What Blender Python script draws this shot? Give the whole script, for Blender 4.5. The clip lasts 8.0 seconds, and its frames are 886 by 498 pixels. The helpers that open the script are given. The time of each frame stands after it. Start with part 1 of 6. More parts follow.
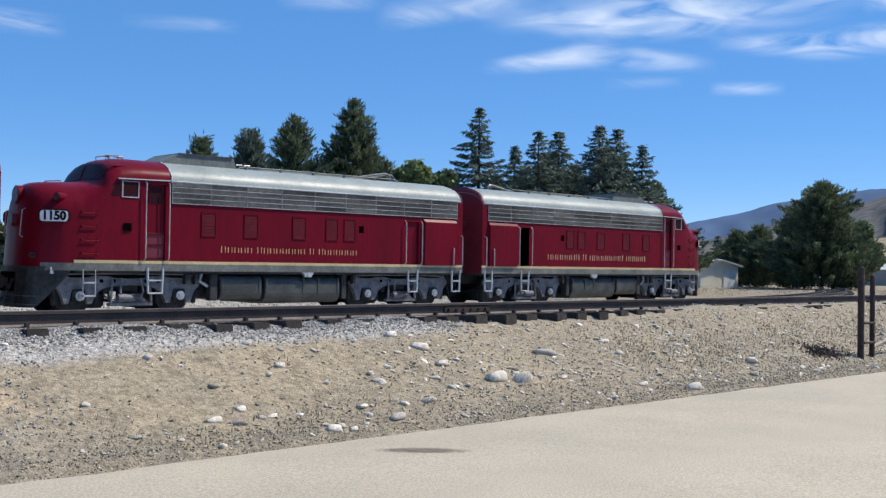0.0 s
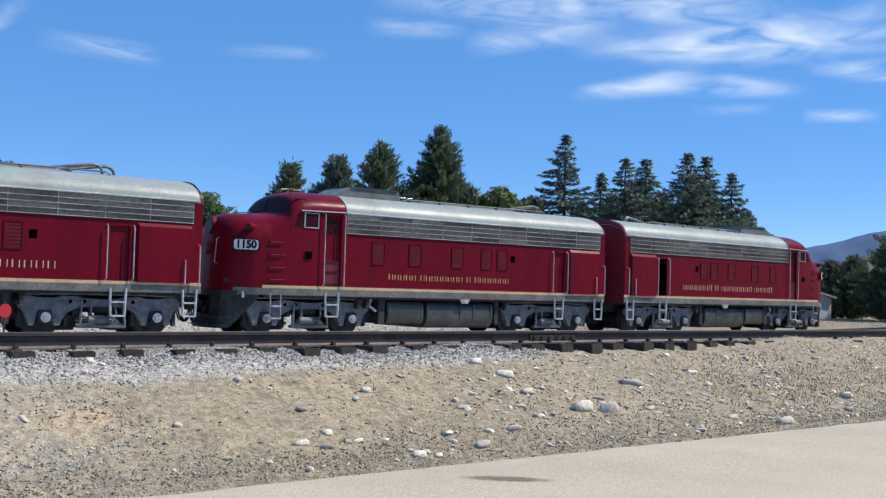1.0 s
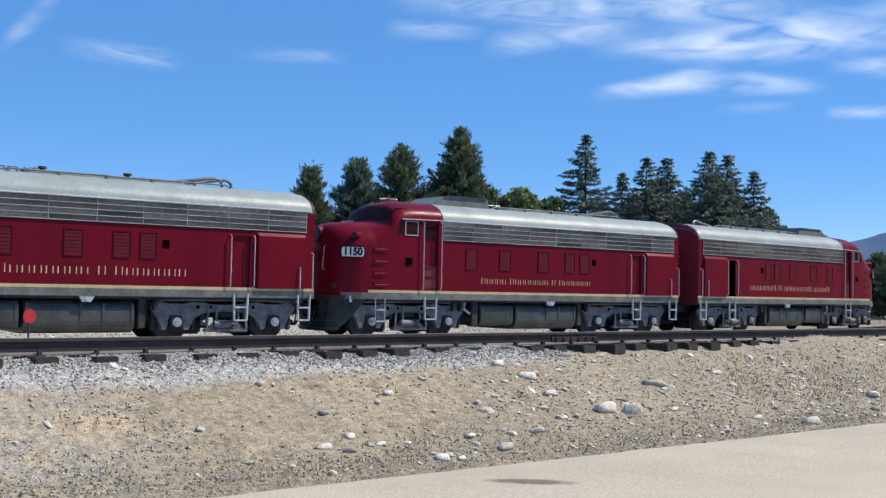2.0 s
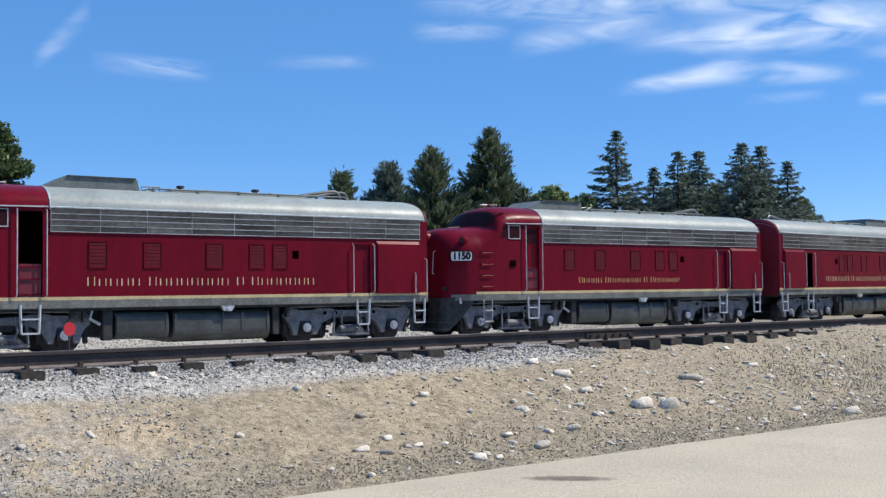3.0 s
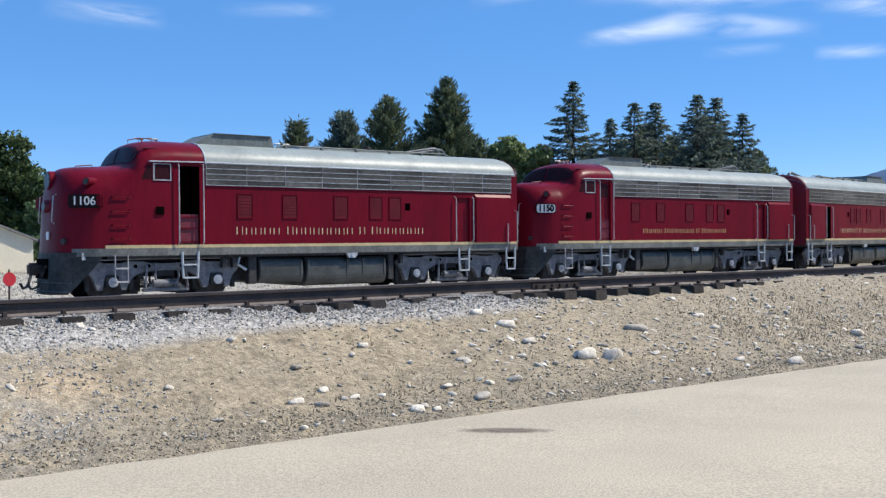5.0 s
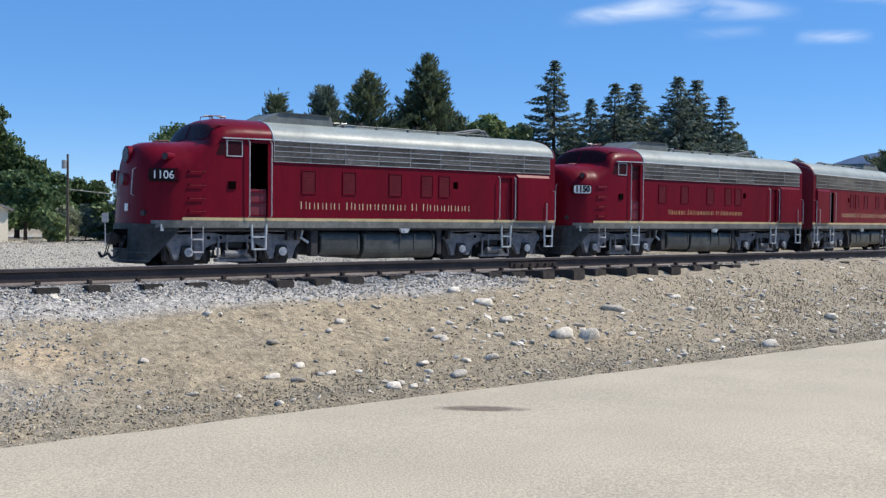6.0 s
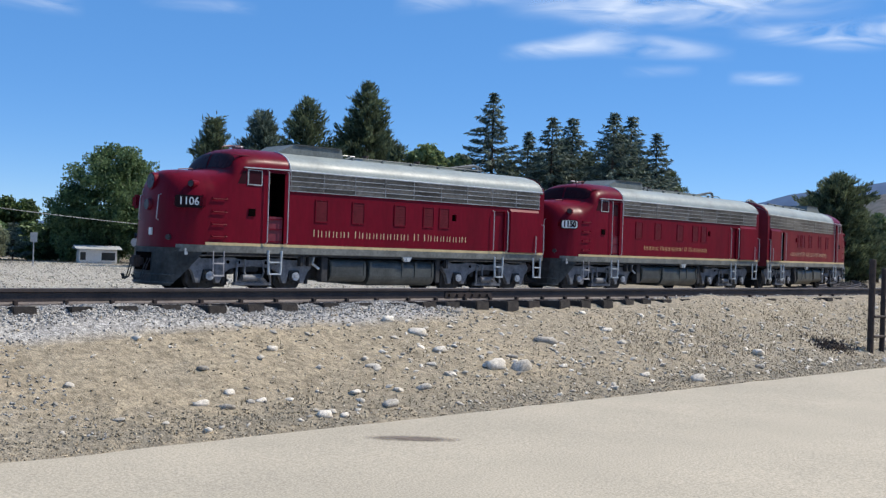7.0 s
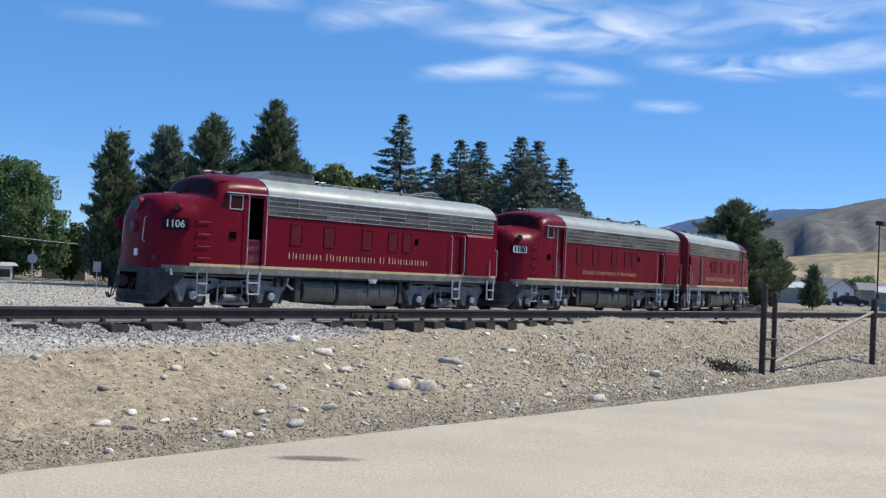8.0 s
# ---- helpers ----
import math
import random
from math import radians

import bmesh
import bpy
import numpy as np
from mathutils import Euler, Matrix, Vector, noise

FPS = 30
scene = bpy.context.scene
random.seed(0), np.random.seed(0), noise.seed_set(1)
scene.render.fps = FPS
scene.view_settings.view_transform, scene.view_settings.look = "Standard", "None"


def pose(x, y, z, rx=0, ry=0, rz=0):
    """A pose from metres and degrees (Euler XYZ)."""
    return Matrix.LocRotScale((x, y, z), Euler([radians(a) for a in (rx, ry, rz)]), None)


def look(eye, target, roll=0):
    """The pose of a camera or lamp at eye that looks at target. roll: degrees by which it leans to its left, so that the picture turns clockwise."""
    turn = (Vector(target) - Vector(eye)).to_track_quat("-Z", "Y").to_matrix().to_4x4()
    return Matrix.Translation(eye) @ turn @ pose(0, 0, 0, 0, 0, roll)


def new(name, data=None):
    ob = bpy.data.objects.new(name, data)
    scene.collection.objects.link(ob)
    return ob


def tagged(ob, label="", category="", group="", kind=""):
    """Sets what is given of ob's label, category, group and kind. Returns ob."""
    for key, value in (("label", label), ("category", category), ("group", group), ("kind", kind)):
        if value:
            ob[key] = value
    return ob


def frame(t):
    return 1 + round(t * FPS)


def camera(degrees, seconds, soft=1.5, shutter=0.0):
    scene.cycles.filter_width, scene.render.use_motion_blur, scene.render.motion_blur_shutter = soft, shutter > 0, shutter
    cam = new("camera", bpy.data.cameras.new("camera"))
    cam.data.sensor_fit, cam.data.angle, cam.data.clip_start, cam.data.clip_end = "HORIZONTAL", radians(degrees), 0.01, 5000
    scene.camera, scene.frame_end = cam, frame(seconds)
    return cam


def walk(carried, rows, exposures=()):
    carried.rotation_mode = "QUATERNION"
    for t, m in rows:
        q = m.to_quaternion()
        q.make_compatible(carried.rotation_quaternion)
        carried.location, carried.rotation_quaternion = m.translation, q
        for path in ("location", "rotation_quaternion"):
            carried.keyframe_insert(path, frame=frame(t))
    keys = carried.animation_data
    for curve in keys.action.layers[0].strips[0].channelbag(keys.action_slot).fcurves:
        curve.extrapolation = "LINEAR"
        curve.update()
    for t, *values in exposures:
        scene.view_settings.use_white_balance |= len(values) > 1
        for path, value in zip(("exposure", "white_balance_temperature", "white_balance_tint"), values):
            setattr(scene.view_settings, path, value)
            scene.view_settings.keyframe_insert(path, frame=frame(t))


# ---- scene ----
cam = camera(45.93, 8.0, soft=1.35)
PATH = [
    (0.0, look((-0.114, -0.027, 1.476), (20.147, 22.094, 1.909), 0.87)),
    (0.5, look((-0.123, -0.006, 1.482), (19.101, 23.012, 2.263), 2.03)),
    (1.0, look((-0.151, -0.032, 1.484), (18.241, 23.642, 2.619), 1.64)),
    (1.2, look((-0.146, -0.011, 1.492), (18.018, 23.834, 2.704), 1.66)),
    (2.3, look((-0.129, -0.009, 1.490), (17.694, 24.094, 2.666), 0.93)),
    (2.5, look((-0.133, -0.030, 1.480), (17.547, 24.174, 2.737), 0.90)),
    (3.0, look((-0.145, -0.064, 1.486), (16.996, 24.528, 2.685), -0.66)),
    (3.5, look((-0.163, -0.089, 1.489), (15.419, 25.543, 1.961), -1.73)),
    (4.0, look((-0.039, -0.046, 1.463), (15.295, 25.738, 1.776), -1.64)),
    (4.5, look((0.071, 0.020, 1.465), (17.714, 24.283, 1.674), 0.46)),
    (5.0, look((0.163, 0.042, 1.461), (18.263, 23.965, 1.250), -0.53)),
    (5.2, look((0.131, 0.006, 1.470), (18.337, 23.846, 1.015), -0.80)),
    (6.3, look((0.186, 0.082, 1.460), (19.112, 23.346, 0.700), 1.38)),
    (6.5, look((0.186, 0.072, 1.465), (19.529, 23.000, 1.039), 1.58)),
    (7.0, look((0.170, 0.047, 1.470), (20.153, 22.424, 1.470), 1.91)),
    (7.5, look((0.153, 0.018, 1.471), (20.993, 21.595, 1.819), 2.08)),
    (8.0, look((0.081, -0.046, 1.479), (21.948, 20.481, 2.169), 2.57)),
]
walk(cam, PATH, ((0.0, 0.37), (1.0, 0.43), (3.0, 0.46), (4.5, 0.51), (5.2, 0.50), (6.5, 0.36), (7.0, 0.36), (8.0, 0.39)))

# ---- light ----
SUN_TO = Vector((0.70, -0.34, 0.95)).normalized()
world = bpy.data.worlds.new("world")
scene.world = world
world.use_nodes = True
_n = world.node_tree.nodes
sky = _n.new("ShaderNodeTexSky")
sky.sky_type = "NISHITA"
sky.sun_disc = False
sky.sun_elevation = math.asin(SUN_TO.z)
sky.sun_rotation = math.atan2(SUN_TO.x, SUN_TO.y)
sky.altitude = 900
sky.air_density, sky.dust_density, sky.ozone_density = 0.65, 0.0, 1.6
_n["Background"].inputs["Strength"].default_value = 0.132
_hs = _n.new("ShaderNodeHueSaturation")
_hs.inputs["Hue"].default_value, _hs.inputs["Saturation"].default_value = 0.506, 1.32
world.node_tree.links.new(sky.outputs[0], _hs.inputs["Color"])
_even = _n.new("ShaderNodeMix")
_even.data_type = "RGBA"
_even.inputs["Factor"].default_value = 0.58
_even.inputs["B"].default_value = (0.78, 2.10, 4.55, 1)
world.node_tree.links.new(_hs.outputs[0], _even.inputs["A"])
world.node_tree.links.new(_even.outputs["Result"], _n["Background"].inputs["Color"])
sun = new("sun", bpy.data.lights.new("sun", "SUN"))
sun.data.energy, sun.data.angle, sun.data.color = 4.25, radians(0.55), (1.0, 0.92, 0.80)
sun.matrix_world = look((30, -30, 60), Vector((30, -30, 60)) - SUN_TO)


# ---- helpers for materials and meshes ----
def mat(name, c1, c2=None, scale=3.0, rough=0.6, metal=0.0, bump=0.0, fine=40.0, fine_mix=0.25, spec=0.5, stretch=None, rand=0.0, trans=0.0):
    m = bpy.data.materials.new(name)
    m.use_nodes = True
    nt = m.node_tree
    nd, lk = nt.nodes, nt.links
    b = nd["Principled BSDF"]
    c2 = c2 or tuple(v * 0.8 for v in c1)
    tc = nd.new("ShaderNodeTexCoord")
    mp = nd.new("ShaderNodeMapping")
    mp.inputs["Scale"].default_value = stretch or (1, 1, 1)
    lk.new(tc.outputs["Object"], mp.inputs["Vector"])
    n1 = nd.new("ShaderNodeTexNoise")
    n1.inputs["Scale"].default_value, n1.inputs["Detail"].default_value = scale, 6
    n2 = nd.new("ShaderNodeTexNoise")
    n2.inputs["Scale"].default_value, n2.inputs["Detail"].default_value = fine, 4
    for n in (n1, n2):
        lk.new(mp.outputs[0], n.inputs["Vector"])
    rmp = nd.new("ShaderNodeMapRange")
    rmp.inputs["From Min"].default_value, rmp.inputs["From Max"].default_value = 0.32, 0.68
    lk.new(n1.outputs["Fac"], rmp.inputs["Value"])
    mx = nd.new("ShaderNodeMix")
    mx.data_type = "RGBA"
    mx.inputs["A"].default_value, mx.inputs["B"].default_value = (*c1, 1), (*c2, 1)
    lk.new(rmp.outputs[0], mx.inputs["Factor"])
    hs = nd.new("ShaderNodeHueSaturation")
    lk.new(mx.outputs["Result"], hs.inputs["Color"])
    ml = nd.new("ShaderNodeMapRange")
    ml.inputs["From Min"].default_value, ml.inputs["From Max"].default_value = 0.25, 0.75
    ml.inputs["To Min"].default_value, ml.inputs["To Max"].default_value = 1 - fine_mix, 1 + fine_mix
    lk.new(n2.outputs["Fac"], ml.inputs["Value"])
    val = ml.outputs[0]
    if rand:
        oi = nd.new("ShaderNodeObjectInfo")
        ge = nd.new("ShaderNodeNewGeometry")
        ad = nd.new("ShaderNodeMath")
        ad.operation = "ADD"
        lk.new(oi.outputs["Random"], ad.inputs[0])
        lk.new(ge.outputs["Random Per Island"], ad.inputs[1])
        fr = nd.new("ShaderNodeMath")
        fr.operation = "FRACT"
        lk.new(ad.outputs[0], fr.inputs[0])
        r2 = nd.new("ShaderNodeMapRange")
        r2.inputs["To Min"].default_value, r2.inputs["To Max"].default_value = 1 - rand, 1 + rand
        lk.new(fr.outputs[0], r2.inputs["Value"])
        mu = nd.new("ShaderNodeMath")
        mu.operation = "MULTIPLY"
        lk.new(val, mu.inputs[0])
        lk.new(r2.outputs[0], mu.inputs[1])
        val = mu.outputs[0]
    lk.new(val, hs.inputs["Value"])
    lk.new(hs.outputs[0], b.inputs["Base Color"])
    b.inputs["Metallic"].default_value = metal
    b.inputs["Specular IOR Level"].default_value = spec
    rr = nd.new("ShaderNodeMapRange")
    rr.inputs["To Min"].default_value, rr.inputs["To Max"].default_value = max(0.04, rough - 0.12), min(1, rough + 0.12)
    lk.new(n1.outputs["Fac"], rr.inputs["Value"])
    lk.new(rr.outputs[0], b.inputs["Roughness"])
    if bump:
        bp = nd.new("ShaderNodeBump")
        bp.inputs["Strength"].default_value, bp.inputs["Distance"].default_value = 0.6, bump
        lk.new(n2.outputs["Fac"], bp.inputs["Height"])
        lk.new(bp.outputs[0], b.inputs["Normal"])
    if trans:
        b.inputs["Transmission Weight"].default_value = 0
        tr = nd.new("ShaderNodeBsdfTranslucent")
        lk.new(hs.outputs[0], tr.inputs["Color"])
        ms = nd.new("ShaderNodeMixShader")
        ms.inputs[0].default_value = trans
        lk.new(b.outputs[0], ms.inputs[1])
        lk.new(tr.outputs[0], ms.inputs[2])
        lk.new(ms.outputs[0], nd["Material Output"].inputs["Surface"])
    return m


RED = mat("red_paint", (0.146, 0.0046, 0.0150), (0.108, 0.0040, 0.0122), 1.6, 0.34, bump=0.0008, fine=9, fine_mix=0.12, spec=0.09, stretch=(1, 1, 0.3))
RED_DULL = mat("faded_red_paint", (0.16, 0.009, 0.022), (0.11, 0.007, 0.018), 3, 0.5, fine=25, fine_mix=0.15)
SILVER = mat("silver_roof_paint", (0.275, 0.312, 0.300), (0.215, 0.245, 0.238), 1.1, 0.48, fine=9, fine_mix=0.14, spec=0.4)
STEEL = mat("stainless_steel", (0.185, 0.180, 0.170), (0.070, 0.066, 0.060), 0.8, 0.36, metal=0.7, fine=10, fine_mix=0.35, stretch=(0.7, 1, 1.6), rand=0.4)
STEEL_DARK = mat("grille_backing", (0.06, 0.06, 0.06), (0.03, 0.03, 0.032), 4, 0.5, metal=0.5, fine=60, fine_mix=0.4, stretch=(1, 1, 0.2))
YELLOW = mat("yellow_stripe_paint", (0.55, 0.43, 0.22), (0.44, 0.35, 0.19), 2, 0.45, fine=12, fine_mix=0.2)
SILL = mat("grey_sill_paint", (0.165, 0.168, 0.152), (0.085, 0.088, 0.080), 2, 0.5, fine=12, fine_mix=0.35)
PILOT = mat("dusty_dark_paint", (0.080, 0.092, 0.098), (0.036, 0.042, 0.046), 1.6, 0.5, fine=10, fine_mix=0.4)
UNDER = mat("grimy_underframe", (0.035, 0.035, 0.037), (0.016, 0.016, 0.018), 4, 0.75, fine=30, fine_mix=0.4, bump=0.003)
TRUCK = mat("dusty_grey_truck", (0.175, 0.181, 0.196), (0.082, 0.085, 0.094), 5.0, 0.6, fine=18, fine_mix=0.3, bump=0.003)
TANK = mat("dusty_tank_paint", (0.070, 0.075, 0.069), (0.028, 0.031, 0.029), 2.3, 0.45, fine=16, fine_mix=0.3)
LOUVER = mat("dull_louver_paint", (0.112, 0.0105, 0.0185), (0.085, 0.0080, 0.0140), 5, 0.6, fine=25, fine_mix=0.2, spec=0.1)
HATCH = mat("weathered_hatch_paint", (0.145, 0.165, 0.160), (0.095, 0.110, 0.106), 2.5, 0.6, fine=15, fine_mix=0.25)
RAIL_FOOT = mat("dusty_rail_foot", (0.17, 0.145, 0.13), (0.10, 0.085, 0.08), 5, 0.7, fine=30, fine_mix=0.3)
GLASS_LENS = mat("lamp_lens", (0.055, 0.05, 0.055), (0.035, 0.032, 0.036), 6, 0.3, spec=0.2)
PALE = mat("pale_grey_step_paint", (0.50, 0.53, 0.55), (0.36, 0.39, 0.41), 5, 0.45, fine=40)
POLE = mat("bare_handrail", (0.47, 0.45, 0.45), (0.33, 0.31, 0.31), 6, 0.45, fine=40)
BRACE = mat("weathered_pipe", (0.36, 0.30, 0.25), (0.22, 0.17, 0.14), 6, 0.5, fine=40)
TRIM = mat("dull_trim_metal", (0.44, 0.445, 0.44), (0.24, 0.245, 0.245), 1.2, 0.4, metal=0.3, fine=12, fine_mix=0.4)
STACK = mat("bare_roof_pipe", (0.20, 0.21, 0.215), (0.09, 0.095, 0.10), 5, 0.4, metal=0.4, fine=20)
BRIGHT = mat("bright_bearing_cap", (0.48, 0.50, 0.54), (0.28, 0.30, 0.33), 14, 0.35, metal=0.4, fine=60, fine_mix=0.4)
BLACK = mat("black_board", (0.016, 0.006, 0.008), (0.010, 0.005, 0.006), 5, 0.5, spec=0.1)
# near-white base colour paints the sun glint along the eave
EAVE = mat("eave_glint_white", (0.80, 0.81, 0.80), (0.55, 0.56, 0.55), 1.0, 0.3, metal=0.2, fine=8, fine_mix=0.25)
WHITE = mat("white_board", (0.72, 0.73, 0.72), (0.62, 0.63, 0.62), 5, 0.45)
GOLD = mat("gold_lettering", (0.60, 0.43, 0.20), (0.52, 0.37, 0.17), 5, 0.5)
CREAM = mat("cream_lettering", (0.58, 0.49, 0.30), (0.50, 0.42, 0.25), 5, 0.5)
CHROME = mat("polished_rim", (0.65, 0.66, 0.68), (0.5, 0.5, 0.52), 6, 0.2, metal=0.9)
# maroon tint paints a red reflection into the dark glass
DARKGLASS = mat("cab_glass_red_reflection", (0.040, 0.010, 0.014), (0.024, 0.008, 0.011), 2, 0.28, fine=5, fine_mix=0.1, spec=0.05)
# near-black colour stands in for the shade inside openings
SHADE_BLACK = mat("opening_shade_black", (0.004, 0.002, 0.002), (0.003, 0.0015, 0.0015), 4, 0.9, spec=0.02)
RAIL = mat("rusty_rail", (0.060, 0.045, 0.040), (0.034, 0.027, 0.026), 5, 0.55, metal=0.35, fine=50, fine_mix=0.3)
RAIL_TOP = mat("worn_rail_head", (0.12, 0.105, 0.10), (0.07, 0.062, 0.06), 5, 0.4, metal=0.6, fine=40)
TIE = mat("creosoted_tie", (0.038, 0.030, 0.025), (0.020, 0.017, 0.015), 6, 0.85, fine=60, fine_mix=0.45, bump=0.006, stretch=(3, 1, 3), rand=0.3)
IRON = mat("dark_rusty_iron", (0.050, 0.032, 0.026), (0.022, 0.016, 0.014), 9, 0.8, fine=60, fine_mix=0.35)
ROCK = mat("river_cobble", (0.46, 0.42, 0.36), (0.30, 0.275, 0.235), 9, 0.85, fine=40, fine_mix=0.3, bump=0.008, rand=0.35, spec=0.2)
ROCK_WHITE = mat("pale_cobble", (0.68, 0.62, 0.53), (0.46, 0.415, 0.35), 7, 0.85, fine=40, fine_mix=0.22, bump=0.006, rand=0.25, spec=0.2)
BALLAST = mat("crushed_ballast", (0.415, 0.395, 0.362), (0.235, 0.222, 0.203), 30, 0.85, fine=90, fine_mix=0.3, rand=0.45, spec=0.2)
PEBBLE = mat("dusty_pebble", (0.385, 0.322, 0.230), (0.26, 0.217, 0.157), 20, 0.9, fine=90, fine_mix=0.3, rand=0.5, spec=0.2)
BARK = mat("bark", (0.07, 0.05, 0.036), (0.04, 0.03, 0.022), 4, 0.9, fine=20, fine_mix=0.4, bump=0.02)


def obj(name, bm, material, parent=None, smooth=False):
    me = bpy.data.meshes.new(name)
    bmesh.ops.recalc_face_normals(bm, faces=bm.faces)
    if smooth:
        for f in bm.faces:
            f.smooth = True
    bm.to_mesh(me)
    bm.free()
    me.materials.append(material)
    ob = new(name, me)
    ob.parent = parent
    return ob


def part(name, bm, material, parent, label="", smooth=False):
    ob = obj(name, bm, material, parent, smooth)
    if label:
        ob["label"] = label
    return ob


def box(bm, x0, x1, y0, y1, z0, z1, bevel=0.0, m=None):
    v = [bm.verts.new(p) for p in ((x0, y0, z0), (x1, y0, z0), (x1, y1, z0), (x0, y1, z0), (x0, y0, z1), (x1, y0, z1), (x1, y1, z1), (x0, y1, z1))]
    if m is not None:
        for q in v:
            q.co = m @ q.co
    fs = [bm.faces.new([v[i] for i in ids]) for ids in ((3, 2, 1, 0), (4, 5, 6, 7), (0, 1, 5, 4), (1, 2, 6, 5), (2, 3, 7, 6), (3, 0, 4, 7))]
    if bevel:
        es = {e for f in fs for e in f.edges}
        bmesh.ops.bevel(bm, geom=list(es), offset=bevel, segments=2, affect="EDGES", clamp_overlap=True)


def prism(bm, pts, y0, y1):
    """Extrude an xz outline from y0 to y1."""
    a = [bm.verts.new((x, y0, z)) for x, z in pts]
    b = [bm.verts.new((x, y1, z)) for x, z in pts]
    n = len(pts)
    bm.faces.new(a)
    bm.faces.new(b[::-1])
    for i in range(n):
        bm.faces.new((a[i], b[i], b[(i + 1) % n], a[(i + 1) % n]))


def tube(bm, pts, r, seg=7):
    """A round bar along a line of points."""
    pts = [Vector(p) for p in pts]
    rings = []
    for i, p in enumerate(pts):
        d = (pts[min(i + 1, len(pts) - 1)] - pts[max(i - 1, 0)]).normalized()
        u = d.cross(Vector((0, 0, 1)) if abs(d.z) < 0.9 else Vector((1, 0, 0))).normalized()
        w = d.cross(u)
        rr = r[i] if isinstance(r, (list, tuple)) else r
        rings.append([bm.verts.new(p + (u * math.cos(k * math.tau / seg) + w * math.sin(k * math.tau / seg)) * rr) for k in range(seg)])
    for a, b in zip(rings, rings[1:]):
        for k in range(seg):
            bm.faces.new((a[k], a[(k + 1) % seg], b[(k + 1) % seg], b[k]))
    bm.faces.new(rings[0][::-1])
    bm.faces.new(rings[-1])


def disc(bm, c, axis, r, depth, seg=20, r2=None):
    axis = Vector(axis).normalized()
    m = Matrix.Translation(c) @ axis.to_track_quat("Z", "Y").to_matrix().to_4x4()
    bmesh.ops.create_cone(bm, cap_ends=True, segments=seg, radius1=r, radius2=r if r2 is None else r2, depth=depth, matrix=m)


def joined(name, verts, faces, material, parent=None, smooth=False):
    me = bpy.data.meshes.new(name)
    me.from_pydata(verts, [], faces)
    me.update()
    if smooth:
        me.polygons.foreach_set("use_smooth", [True] * len(me.polygons))
    me.materials.append(material)
    ob = new(name, me)
    ob.parent = parent
    return ob


# ---- ground, road, tracks ----
RAIL_Y, RAIL_Z = 10.5, 0.945          # near rail of the empty track
CANT = 0.057                          # its far rail lies lower
TRAIN_Y = 27.37                       # centre line of the train's track
ROAD_EDGE = 7.45


CURVE_X, CURVE_K = 30.0, 0.010        # the train's track bends away to the north beyond this point


def on_track(a):
    """The train's track at the way a: x, offset to the north, heading."""
    if a <= CURVE_X:
        return a, 0.0, 0.0
    h = (a - CURVE_X) * CURVE_K
    return CURVE_X + math.sin(h) / CURVE_K, (1 - math.cos(h)) / CURVE_K, h


def lerp_table(table, v):
    if v <= table[0][0]:
        return table[0][1]
    for (a, za), (b, zb) in zip(table, table[1:]):
        if v <= b:
            k = (v - a) / (b - a)
            return za + (zb - za) * k
    return table[-1][1]


PROFILE = [(-400, -0.35), (-8, -0.2), (ROAD_EDGE - 0.3, -0.15), (ROAD_EDGE, -0.10), (8.2, 0.12), (9.2, 0.45), (9.72, 0.655), (9.93, 0.722), (10.08, 0.758), (12.5, 0.665), (13.4, 0.50), (16.0, -0.10),
           (18.5, -0.30), (25.2, -0.30), (25.9, -0.16), (28.9, -0.16), (29.8, -0.35), (45, -0.42), (200, -0.9), (2600, -8)]


def ground_z(x, y):
    z = lerp_table(PROFILE, y)
    if y > ROAD_EDGE and y < 60:
        k = min(1, (y - ROAD_EDGE) / 0.6) * (1 if y < 14 else 0.7)
        z += k * (0.05 * noise.noise((x * 0.55, y * 0.8, 0)) + 0.026 * noise.noise((x * 2.1, y * 2.3, 3)) + 0.016 * noise.noise((x * 5.3, y * 6.1, 6)) + (0.012 * noise.noise((x * 11.0, y * 13.0, 9)) if y < 10.1 else 0))
        if 7.6 < y < 10.4 and x > 8.8:
            z -= 0.045 * min(1, x - 8.8) * min(1, max(0, (y - 8.6)))
        # dirt drifted over the tie ends further east
        if 9.3 < y < 10.4 and x > 12.0:
            z += 0.095 * min(1, (x - 12.0) / 2.5) * min(1, (y - 9.3) / 0.5)
    return z


